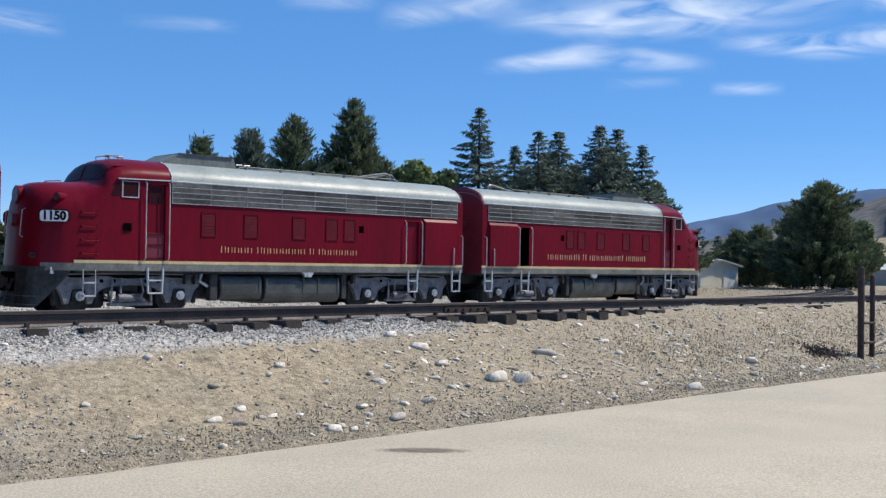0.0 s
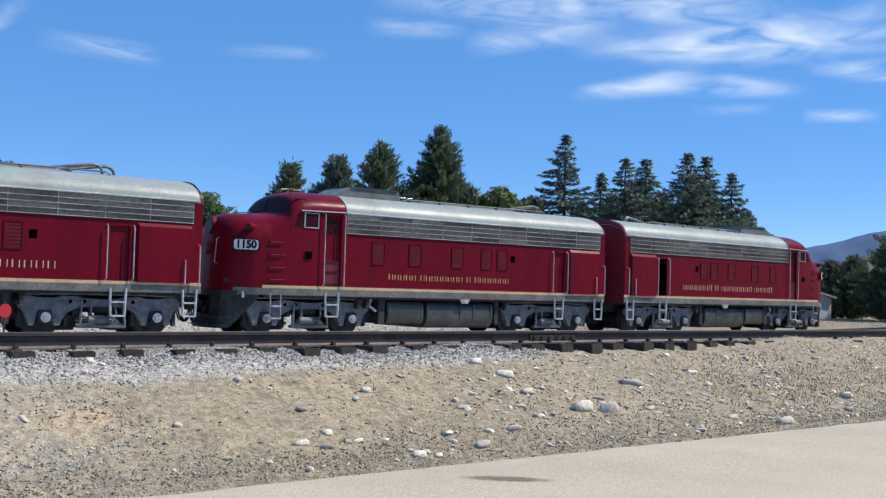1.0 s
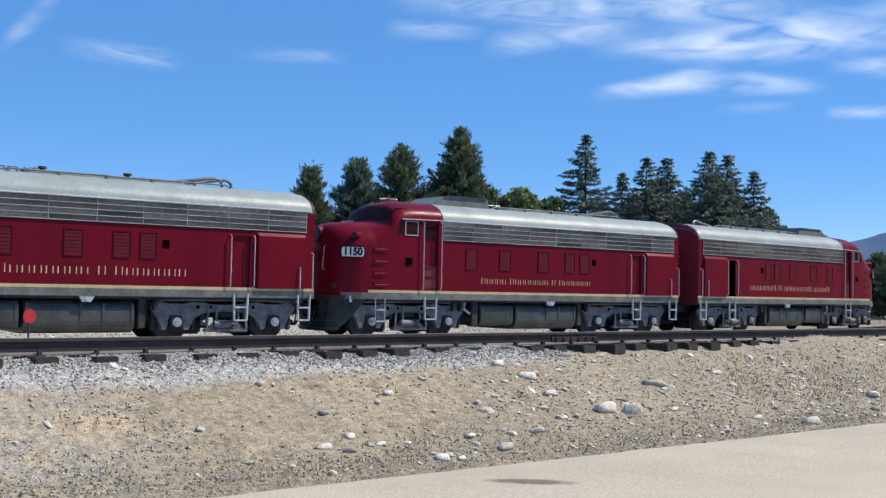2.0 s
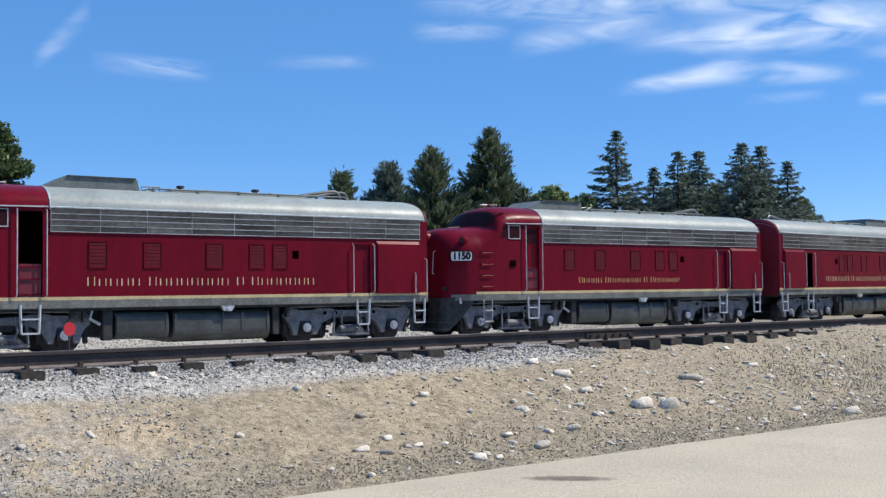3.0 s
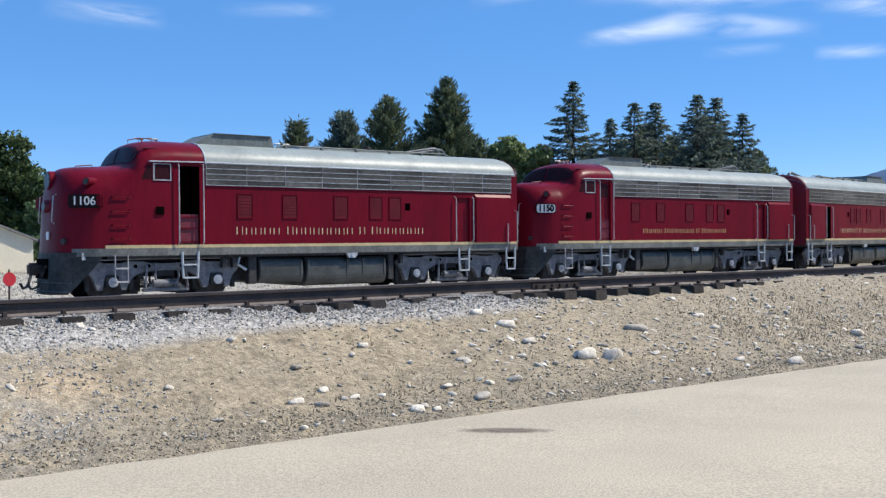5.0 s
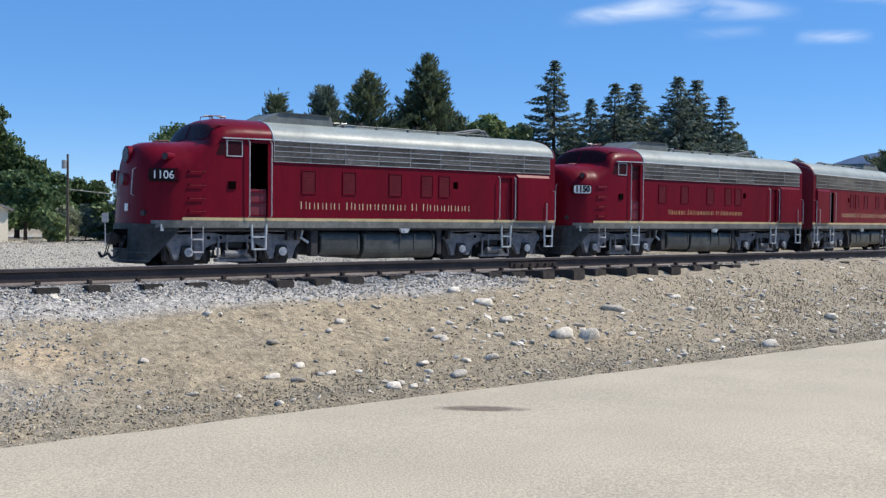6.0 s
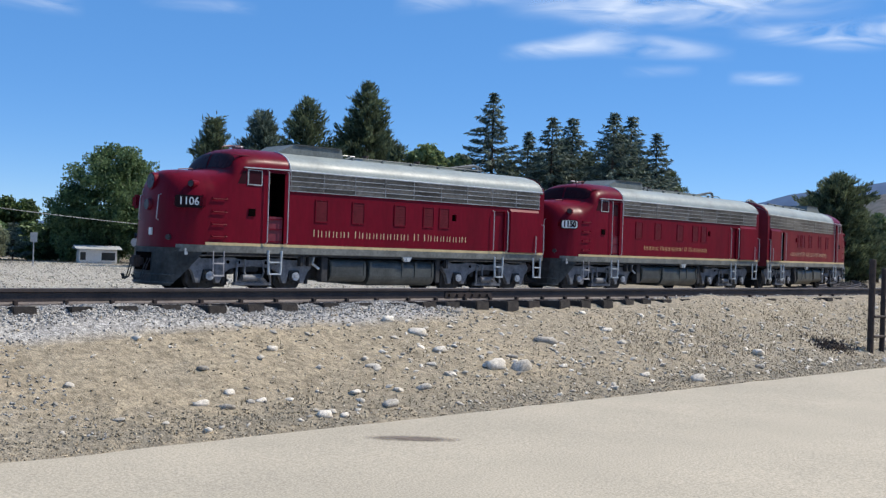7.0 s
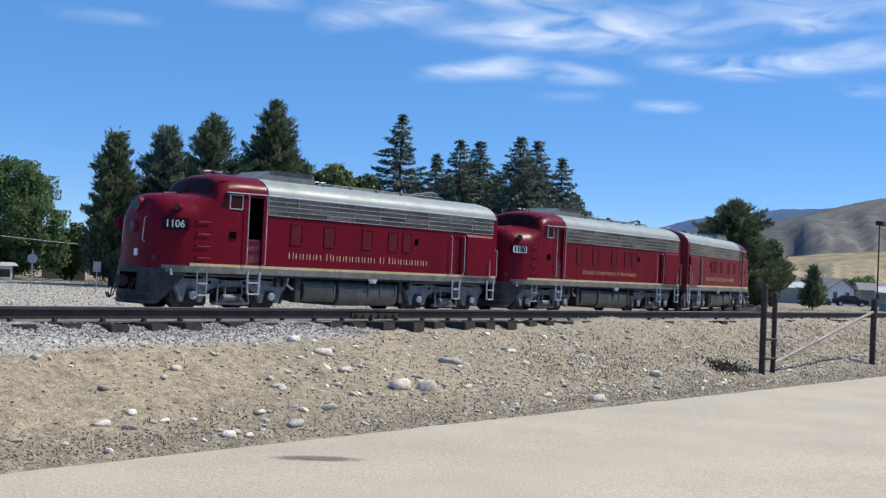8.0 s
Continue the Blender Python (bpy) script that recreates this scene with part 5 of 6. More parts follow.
# hills
# dry grass greyed down, so distance haze sits in the colour
GRASS_HILL = mat("haze_grey_grass_hill", (0.132, 0.128, 0.120), (0.086, 0.090, 0.090), 0.006, 0.95, fine=0.03, fine_mix=0.40, spec=0.1)
TAN_HILL = mat("tan_foothill", (0.30, 0.245, 0.150), (0.24, 0.20, 0.13), 0.006, 0.95, fine=0.06, fine_mix=0.4, spec=0.1)
# blue base colour imitates the haze over far forest
HAZY_RIDGE = mat("haze_blue_forest_ridge", (0.088, 0.140, 0.232), (0.070, 0.114, 0.195), 0.003, 0.95, fine=0.01, fine_mix=0.12, spec=0.1)


def make_hill(name, crest, near, far, material, label, rough, seed):
    vs, fs = [], []
    a0, a1 = crest[0][0], crest[-1][0]
    n, m = 320, 44
    for i in range(n + 1):
        az = a0 + (a1 - a0) * i / n
        el = lerp_table(crest, az)
        zt = 1.5 + far * math.tan(math.radians(el)) * (1 + 0.02 * noise.noise((az * 2.2, seed, 0)))
        for j in range(m + 1):
            k = j / m
            d = near + (far - near) * k
            z = -12 + (zt + 12) * (k ** 1.15)
            g = 0.9 * noise.fractal((az * 0.55 + k * 0.5, k * 0.8, seed), 1.0, 2.1, 5) - 0.75 * abs(noise.noise((az * 0.8 + k * 0.9, k * 0.5, seed + 4))) - 0.35 * abs(noise.noise((az * 2.1 - k * 1.2, k * 0.9, seed + 8)))
            z += rough * g * far * 0.03 * math.sin(min(1, k * 1.05) * math.pi)
            p = spot(az, d, z)
            vs.append(p)
    for i in range(n):
        for j in range(m):
            q = i * (m + 1) + j
            fs.append((q, q + m + 1, q + m + 2, q + 1))
    return tagged(joined(name, vs, fs, material, smooth=True), label, "hill", kind="structure")


make_hill("backdrop_hill", [(50, 0.3), (56, 1.3), (60, 2.3), (63.4, 3.15), (65.2, 3.7), (67.9, 4.42), (69.7, 4.8), (76, 6.0), (95, 7.0), (120, 5.0), (140, 0.5)], 1100, 2600, GRASS_HILL, "bare brown hills with gullies, greyed for distance haze", 0.5, 3)
make_hill("backdrop_foothill", [(58, 0.2), (62, 0.9), (64.5, 1.55), (67, 1.9), (70, 2.1), (80, 2.2), (110, 1.4)], 600, 1050, TAN_HILL, "tan grassy foothill behind the houses", 0.35, 9)
make_hill("backdrop_ridge", [(30, 0.6), (50, 1.9), (55, 2.25), (58.5, 2.95), (60, 3.42), (62.3, 3.8), (64.6, 4.1), (67, 4.2), (75, 4.4), (100, 4.0), (130, 1.0)], 3300, 4300, HAZY_RIDGE, "forested mountain ridge far away, coloured blue for haze", 0.25, 5)
make_hill("backdrop_ridge_west", [(-130, 0.6), (-90, 1.6), (-40, 1.2), (0, 0.9), (30, 0.7)], 3000, 4000, HAZY_RIDGE, "low far ridge on the other horizon, coloured blue for haze", 0.3, 7)

# high thin clouds, far above and beyond everything
CLOUD = bpy.data.materials.new("cirrus")
CLOUD.use_nodes = True
_nd, _lk = CLOUD.node_tree.nodes, CLOUD.node_tree.links
_nd.remove(_nd["Principled BSDF"])
_uv = _nd.new("ShaderNodeUVMap")
_uv.uv_map = "uv"
_sp = _nd.new("ShaderNodeSeparateXYZ")
_lk.new(_uv.outputs[0], _sp.inputs[0])


def _math(kind, a, b=None, c=None):
    q = _nd.new("ShaderNodeMath")
    q.operation = kind
    for k, v in enumerate((a, b, c)):
        if v is None:
            continue
        if isinstance(v, (int, float)):
            q.inputs[k].default_value = v
        else:
            _lk.new(v, q.inputs[k])
    return q.outputs[0]


_fu = _math("MULTIPLY", _sp.outputs["X"], _math("SUBTRACT", 1.0, _sp.outputs["X"]))
_fv = _math("MULTIPLY", _sp.outputs["Y"], _math("SUBTRACT", 1.0, _sp.outputs["Y"]))
_dg = _nd.new("ShaderNodeUVMap")
_dg.uv_map = "degrees"
_mp = _nd.new("ShaderNodeMapping")
_mp.inputs["Scale"].default_value = (0.17, 0.72, 1)
_mp.inputs["Rotation"].default_value = (0, 0, 0.10)
_lk.new(_dg.outputs[0], _mp.inputs[0])
_n1 = _nd.new("ShaderNodeTexNoise")
_n1.inputs["Scale"].default_value, _n1.inputs["Detail"].default_value, _n1.inputs["Distortion"].default_value = 1.3, 9, 1.1
_lk.new(_mp.outputs[0], _n1.inputs["Vector"])
_oi = _nd.new("ShaderNodeObjectInfo")
_str = _nd.new("ShaderNodeMapRange")
_str.inputs["From Min"].default_value, _str.inputs["From Max"].default_value = 0.30, 0.82
_lk.new(_n1.outputs[0], _str.inputs["Value"])
_al = _math("MULTIPLY", _math("MULTIPLY", _math("POWER", _math("MULTIPLY", _fu, 4.0), 1.3), _math("POWER", _math("MULTIPLY", _fv, 4.0), 2.4)), _str.outputs[0])
_al = _math("MULTIPLY", _al, _math("MULTIPLY", _oi.outputs["Alpha"], 0.88))
# the sheets glow by emission in place of sunlight passing through
_em = _nd.new("ShaderNodeEmission")
_em.inputs["Color"].default_value, _em.inputs["Strength"].default_value = (0.86, 0.92, 1.0, 1), 0.92
_tr = _nd.new("ShaderNodeBsdfTransparent")
_mx = _nd.new("ShaderNodeMixShader")
_lk.new(_al, _mx.inputs[0])
_lk.new(_tr.outputs[0], _mx.inputs[1])
_lk.new(_em.outputs[0], _mx.inputs[2])
_lk.new(_mx.outputs[0], _nd["Material Output"].inputs["Surface"])


def make_cloud(h, a0, e0, a1, e1, t0, t1, alpha):
    """A streak of cirrus at the height h between two directions; t0, t1: its half thickness in degrees at either end."""
    n, m = 16, 8
    vs, fs, uv, deg = [], [], [], []
    for i in range(n + 1):
        k = i / n
        az, el, t = a0 + (a1 - a0) * k, e0 + (e1 - e0) * k, t0 + (t1 - t0) * k
        for j in range(m + 1):
            q = j / m
            e = max(1.0, el + 1.55 * t * (2 * q - 1))
            vs.append(spot(az, h / math.tan(math.radians(e)), h))
            uv.append((k, q))
            deg.append((az, e))
    for i in range(n):
        for j in range(m):
            q = i * (m + 1) + j
            fs.append((q, q + m + 1, q + m + 2, q + 1))
    ob = joined("backdrop_cloud", vs, fs, CLOUD)
    lay = ob.data.uv_layers.new(name="uv")
    for lp in ob.data.loops:
        lay.data[lp.index].uv = uv[lp.vertex_index]
    lay = ob.data.uv_layers.new(name="degrees")
    for lp in ob.data.loops:
        lay.data[lp.index].uv = deg[lp.vertex_index]
    ob.color = (1, 1, 1, alpha)
    return tagged(ob, "thin white streak of cirrus cloud", "cloud", kind="structure")


CLOUDS = ((38.5, 13.3, 48, 14.6, 0.7, 0.7, 0.8), (44, 13.4, 59, 12.7, 0.7, 0.9, 0.75), (46, 13.3, 64, 13.7, 0.6, 1.3, 0.8), (44.3, 10.65, 52, 11.6, 0.35, 0.7, 0.95), (49, 11.5, 57.2, 10.75, 0.7, 0.4, 0.7),
          (56.5, 11.8, 64.5, 11.4, 0.35, 0.7, 0.95), (60.5, 11.35, 72, 12.2, 0.6, 0.9, 0.9), (56.6, 9.45, 60.6, 9.38, 0.35, 0.3, 0.6), (51, 9.8, 55.4, 9.9, 0.3, 0.3, 0.3), (64.2, 13.4, 67.6, 13.5, 0.5, 0.4, 0.8),
          (66.6, 10.45, 70.5, 9.9, 0.4, 0.4, 0.4), (16.0, 12.1, 22.6, 11.75, 0.5, 0.5, 0.55), (13.3, 11.8, 16.3, 14.6, 0.5, 0.7, 0.5), (25, 12.4, 31.5, 12.45, 0.35, 0.35, 0.35), (33, 14.1, 39, 14.0, 0.5, 0.4, 0.5),
          (6, 12.5, 12, 13.0, 0.6, 0.6, 0.35), (6, 11.0, 11, 11.1, 0.4, 0.3, 0.4), (33, 15.6, 48, 15.0, 0.6, 1.0, 0.7), (38, 16.4, 58, 14.4, 0.9, 1.1, 0.8), (58, 14.6, 75, 13.8, 0.8, 1.0, 0.7))
for k, c in enumerate(CLOUDS):
    make_cloud(560 + 7 * k, *c)


# ---- stones ----
def stone_mesh(name, seed, material, flat=0.55, sub=2, rough=0.5):
    bm = bmesh.new()
    bmesh.ops.create_icosphere(bm, subdivisions=sub, radius=0.5)
    for v in bm.verts:
        v.co = v.co.lerp(Vector([max(-0.36, min(0.36, q)) for q in v.co]), 0.6) * 1.2
        k = 1 + rough * noise.noise(v.co * 1.8 + Vector((seed * 3.7, 0, 0))) + rough * 0.4 * noise.noise(v.co * 5 + Vector((0, seed, 0)))
        v.co = Vector((v.co.x * k, v.co.y * k * 0.78, v.co.z * k * flat))
    o = obj(name, bm, material, smooth=True)
    me = o.data
    bpy.data.objects.remove(o)
    return me


def make_cobbles():
    pale = [stone_mesh("cobble", i, ROCK_WHITE, 0.42 + 0.08 * (i % 3)) for i in range(4)]
    grey = [stone_mesh("cobble", i + 9, ROCK, 0.40 + 0.1 * (i % 3)) for i in range(4)]
    rnd = random.Random(12)
    # x, y, length, grey or pale
    spots = ((8.41, 8.34, 0.33, 1), (8.72, 8.22, 0.29, 0), (8.01, 9.22, 0.30, 1), (9.95, 9.01, 0.33, 0), (6.43, 7.73, 0.22, 0), (4.97, 8.69, 0.15, 0), (5.92, 9.01, 0.15, 1), (9.17, 9.80, 0.17, 0),
             (11.37, 9.19, 0.23, 1), (11.18, 8.77, 0.19, 1), (7.97, 8.78, 0.22, 1), (6.84, 8.55, 0.19, 0), (6.24, 8.03, 0.17, 1), (7.07, 7.99, 0.19, 0), (4.62, 8.08, 0.18, 1), (4.98, 8.22, 0.16, 1),
             (11.28, 7.63, 0.28, 1), (5.61, 7.64, 0.20, 1), (5.80, 7.60, 0.13, 1), (7.82, 9.53, 0.20, 1), (3.8, 7.89, 0.10, 0), (10.45, 7.82, 0.18, 1), (12.97, 7.80, 0.20, 0), (13.6, 8.2, 0.3, 1),
             (5.2, 8.05, 0.14, 1), (4.8, 7.95, 0.16, 0), (6.75, 8.0, 0.15, 1), (8.9, 8.55, 0.16, 0), (9.4, 8.2, 0.15, 1), (7.6, 8.5, 0.14, 0))
    for k, (x, y, size, white) in enumerate(spots):
        o = new("cobble", rnd.choice(pale if white else grey))
        z = ground_z(x, y)
        o.matrix_basis = pose(x, y, z + size * 0.06, rnd.uniform(-12, 12), rnd.uniform(-8, 8), rnd.uniform(-30, 30)) @ Matrix.Diagonal((size * rnd.uniform(0.74, 0.9), size * 0.66, size * (1.0 if k < 2 else rnd.uniform(0.55, 0.8)), 1))
        tagged(o, "pale rounded river cobble lying on the dirt bank" if white else "grey rounded river cobble lying on the dirt bank", "stone", "cobbles on the bank")


def scatter(name, count, place, size, material, seed, label, flat=0.6, rounded=False):
    """Many small stones in one mesh."""
    rnd = random.Random(seed)
    tops = []
    for s in range(6):
        r2 = random.Random(seed * 31 + s)
        tops.append([Vector((math.cos(a) * r2.uniform(0.75, 1.35), math.sin(a) * r2.uniform(0.45, 0.9), r2.uniform(-0.15, 0.15))) for a in [k * math.tau / 5 + r2.uniform(-0.2, 0.2) for k in range(5)]] + [Vector((r2.uniform(-0.2, 0.2), r2.uniform(-0.2, 0.2), flat + 0.15)), Vector((0, 0, -0.5))])
    vs, fs = [], []
    for _ in range(count):
        p = place(rnd)
        if p is None:
            continue
        x, y, f = p
        s = size(rnd) * f * 0.5
        rot = Euler((rnd.uniform(-0.5, 0.5), rnd.uniform(-0.5, 0.5), rnd.uniform(0, math.tau))).to_matrix()
        c = Vector((x, y, ground_z(x, y) + s * (0.08 if rounded else 0.2)))
        n = len(vs)
        shape = rnd.choice(tops)
        vs += [c + rot @ (q * s) for q in shape]
        for k in range(5):
            if not rounded:
                fs.append((n + k, n + (k + 1) % 5, n + 5))
            fs.append((n + (k + 1) % 5, n + k, n + 6))
        if rounded:
            vs += [c + rot @ (Vector((q.x * 0.72, q.y * 0.72, q.z + flat * 0.55)) * s) for q in shape[:5]]
            for k in range(5):
                l = (k + 1) % 5
                fs += [(n + k, n + l, n + 7 + l, n + 7 + k), (n + 7 + k, n + 7 + l, n + 5)]
    return tagged(joined(name, vs, fs, material, smooth=rounded), label, "stones", kind="stuff")


YARD = mat("yard_gravel_stone", (0.53, 0.49, 0.41), (0.34, 0.315, 0.265), 8, 0.9, fine=30, fine_mix=0.3, rand=0.4, spec=0.2)
CLOD = mat("crumbled_clods", (0.265, 0.235, 0.18), (0.18, 0.16, 0.125), 12, 0.95, fine=60, fine_mix=0.35, rand=0.35, spec=0.1)
make_cobbles()


def verge_place(rnd):
    x = rnd.uniform(0, 17)
    y = ROAD_EDGE + 0.12 + abs(rnd.gauss(0, 0.28))
    return (x, y, 1) if noise.noise((x * 0.8, y * 1.5, 14)) > -0.02 else None


def bank_place(rnd):
    x = rnd.uniform(-1, 28)
    y = ROAD_EDGE + 0.1 + (2.35 * rnd.random() ** 1.1)
    dens = 0.13 + 0.87 * min(1, max(0, (x - 4.0) / 4)) * (0.5 + 0.5 * noise.noise((x * 0.7, y * 1.2, 2)) + 0.35)
    return (x, y, 1) if rnd.random() < dens else None


def shoulder_place(rnd):
    x = rnd.uniform(-3, 9.6)
    y = 10.25 - abs(rnd.gauss(0, 0.27))
    if y < 7.6:
        return None
    return (x, y, 1) if rnd.random() < min(1, (9.6 - x) * 1.2) else None


def fan_place(rnd):
    x = rnd.uniform(-1, 3.6)
    y = rnd.uniform(7.6, 9.6)
    return (x, y, 1) if noise.noise((x * 1.1, y * 1.6, 8)) > -0.15 else None


scatter("pale_stones", 3400, bank_place, lambda r: 0.022 + 0.125 * r.random() ** 4.2, ROCK_WHITE, 3, "small pale stones scattered over the dirt bank", 0.30, True)
scatter("field_gravel", 9000, lambda r: (r.uniform(-2, 60), r.uniform(14, 24.5), 1), lambda r: 0.03 + 0.05 * r.random(), BALLAST, 15, "pale gravel between the tracks", 0.7)
scatter("yard_gravel", 38000, lambda r: (r.uniform(-6, 46), 29.5 + 52 * r.random() ** 1.3, 1), lambda r: 0.04 + 0.10 * r.random() ** 2, YARD, 16, "coarse pale gravel of the yard behind the train", 0.8)
scatter("grey_stones", 1500, bank_place, lambda r: 0.025 + 0.09 * r.random() ** 3.2, ROCK, 5, "small grey stones scattered over the dirt bank", 0.32, True)
scatter("pebbles", 21000, bank_place, lambda r: 0.011 + 0.036 * r.random() ** 2.4, PEBBLE, 6, "dusty pebbles and clods on the dirt bank", 0.6)
scatter("ballast_stones", 12000, shoulder_place, lambda r: 0.022 + 0.026 * r.random(), BALLAST, 7, "crushed grey ballast stones on the track shoulder", 0.75)
scatter("loose_ballast", 2600, fan_place, lambda r: 0.018 + 0.022 * r.random(), BALLAST, 8, "loose grey gravel spilled down the bank", 0.7)
scatter("track_ballast", 7000, lambda r: (r.uniform(-3, 30), r.uniform(10.2, 12.9), 1), lambda r: 0.03 + 0.03 * r.random(), BALLAST, 9, "grey ballast between the ties", 0.75)
scatter("edge_gravel", 7000, lambda r: (r.uniform(-1, 24), ROAD_EDGE - 0.05 + abs(r.gauss(0, 0.26)), 1), lambda r: 0.012 + 0.03 * r.random() ** 2, PEBBLE, 10, "gravel along the crumbling road edge", 0.6)

scatter("verge_clods", 5200, verge_place, lambda r: 0.010 + 0.026 * r.random() ** 2.2, CLOD, 17, "dark crumbled clods and grit beside the road", 0.7)
STRAW = mat("dry_grass", (0.24, 0.20, 0.13), (0.13, 0.105, 0.07), 3, 0.9, fine=20, rand=0.4, trans=0.2)


def make_grass():
    rnd = random.Random(21)
    vs, fs = [], []
    tufts = [(rnd.uniform(0, 26), ROAD_EDGE + 0.15 + abs(rnd.gauss(0, 0.5)), 0.07, 7) for _ in range(260)]
    tufts += [(rnd.uniform(11, 34), rnd.uniform(8.0, 9.7), 0.07, 9) for _ in range(1300)]
    tufts += [(rnd.uniform(34, 78), rnd.uniform(17, 25.6), 0.30, 12) for _ in range(900)]
    tufts += [(rnd.uniform(60, 95), rnd.uniform(26, 60), 0.35, 10) for _ in range(700)]
    tufts += [(rnd.uniform(8, 60), rnd.uniform(72, 92), 0.30, 9) for _ in range(1500)]
    for x, y, h, n in tufts:
        for _ in range(n):
            bx, by = x + rnd.gauss(0, 0.05 + h * 0.4), y + rnd.gauss(0, 0.05 + h * 0.4)
            z = ground_z(bx, by) - 0.01
            d = Vector((rnd.gauss(0, 0.6), rnd.gauss(0, 0.6), 1)).normalized() * h * rnd.uniform(0.5, 1.2)
            w = Vector((d.y, -d.x, 0)).normalized() * 0.006
            p = Vector((bx, by, z))
            k = len(vs)
            vs += [p - w, p + w, p + d]
            fs.append((k, k + 1, k + 2))
    tagged(joined("dry_grass", vs, fs, STRAW), "short dry grass and dead weeds on the bank", "grass", kind="stuff")


make_grass()


def make_dead_weeds():
    """A low dark mat of dead twigs by the fence post."""
    rnd = random.Random(33)
    bm = bmesh.new()
    for _ in range(260):
        x, y = 15.75 + rnd.gauss(0, 0.26), 8.2 + rnd.gauss(0, 0.12)
        z = ground_z(x, y)
        d = Vector((rnd.gauss(0, 1), rnd.gauss(0, 0.5), abs(rnd.gauss(0, 0.35)))).normalized() * rnd.uniform(0.04, 0.13)
        p = Vector((x, y, z))
        tube(bm, [p, p + d * 0.5 + Vector((0, 0, 0.03)), p + d], [0.009, 0.007, 0.003], 3)
    tagged(obj("dead_weeds", bm, IRON), "low mat of dark dead weeds beside the fence post", "weeds", kind="stuff")


make_dead_weeds()


# ---- fence by the road ----
def make_fence():
    fence = tagged(new("fence_brace"), "dark rusty steel fence posts with a diagonal brace", "fence", "")
    for x, h, r in ((16.47, 1.53, 0.052), (16.87, 1.39, 0.042), (21.25, 1.35, 0.058)):
        bm = bmesh.new()
        z = ground_z(x, 7.95)
        tube(bm, [(x, 7.95, z - 0.25), (x, 7.95, h - 0.01), (x + 0.002, 7.95, h)], [r, r, r * 0.8], 12)
        part("post", bm, IRON, fence)
    bm = bmesh.new()
    tube(bm, [(16.90, 7.95, 0.20), (21.22, 7.95, 1.09)], 0.03, 8)
    part("brace", bm, BRACE, fence, "weathered diagonal brace pipe")
    for z in (0.30, 0.62):
        bm = bmesh.new()
        tube(bm, [(16.47, 7.90, z), (16.87, 7.91, z - 0.01)], 0.022, 8)
        part("hinge", bm, IRON, fence)
    bm = bmesh.new()
    tube(bm, [(21.25, 7.95, 1.28), (24, 7.97, 1.22), (29, 7.98, 1.20)], 0.012, 6)
    part("wire", bm, IRON, fence)
    bm = bmesh.new()
    tube(bm, [(29, 7.98, -0.3), (29, 7.98, 1.32)], 0.05, 10)
    part("post", bm, IRON, fence)


make_fence()

# ---- switch stand between the tracks ----
TARGET_RED = mat("red_target_paint", (0.42, 0.012, 0.02), (0.34, 0.01, 0.018), 4, 0.5)


def make_switch_stand():
    st = tagged(new("switch_stand"), "railway switch stand with a round red target", "switch stand")
    st.location = (6.28, 23.6, -0.30)
    bm = bmesh.new()
    box(bm, -0.35, 0.35, -0.12, 0.12, 0, 0.08, 0.01)
    disc(bm, (0, 0, 0.22), (0, 0, 1), 0.13, 0.3, 12, 0.07)
    part("base", bm, IRON, st)
    bm = bmesh.new()
    tube(bm, [(0, 0, 0.3), (0, 0, 1.25)], 0.022, 8)
    part("mast", bm, IRON, st)
    bm = bmesh.new()
    disc(bm, (0, -0.03, 1.04), (0.3, -1, 0), 0.15, 0.014, 24)
    part("target", bm, TARGET_RED, st, "round red target disc")
    bm = bmesh.new()
    tube(bm, [(0, 0, 0.4), (0.25, -0.1, 0.42), (0.3, -0.1, 0.15)], 0.018, 6)
    part("lever", bm, IRON, st)


make_switch_stand()

# ---- buildings and street things beyond the field ----
CREAM_WALL = mat("cream_siding", (0.76, 0.70, 0.56), (0.70, 0.64, 0.50), 0.8, 0.8, fine=8, fine_mix=0.08)
WHITE_WALL = mat("white_siding", (0.74, 0.74, 0.72), (0.64, 0.64, 0.63), 0.8, 0.75, fine=8, fine_mix=0.1)
GREY_WALL = mat("grey_siding", (0.34, 0.33, 0.30), (0.26, 0.25, 0.23), 0.8, 0.8, fine=8, fine_mix=0.1)
ROOF_GREY = mat("grey_shingle_roof", (0.20, 0.20, 0.20), (0.14, 0.14, 0.145), 1.5, 0.85, fine=10, fine_mix=0.25)
ROOF_PALE = mat("pale_metal_roof", (0.46, 0.47, 0.47), (0.36, 0.37, 0.37), 0.8, 0.6, fine=8)
HOUSE_GLASS = mat("house_window_glass", (0.03, 0.035, 0.04), (0.02, 0.022, 0.025), 2, 0.1)


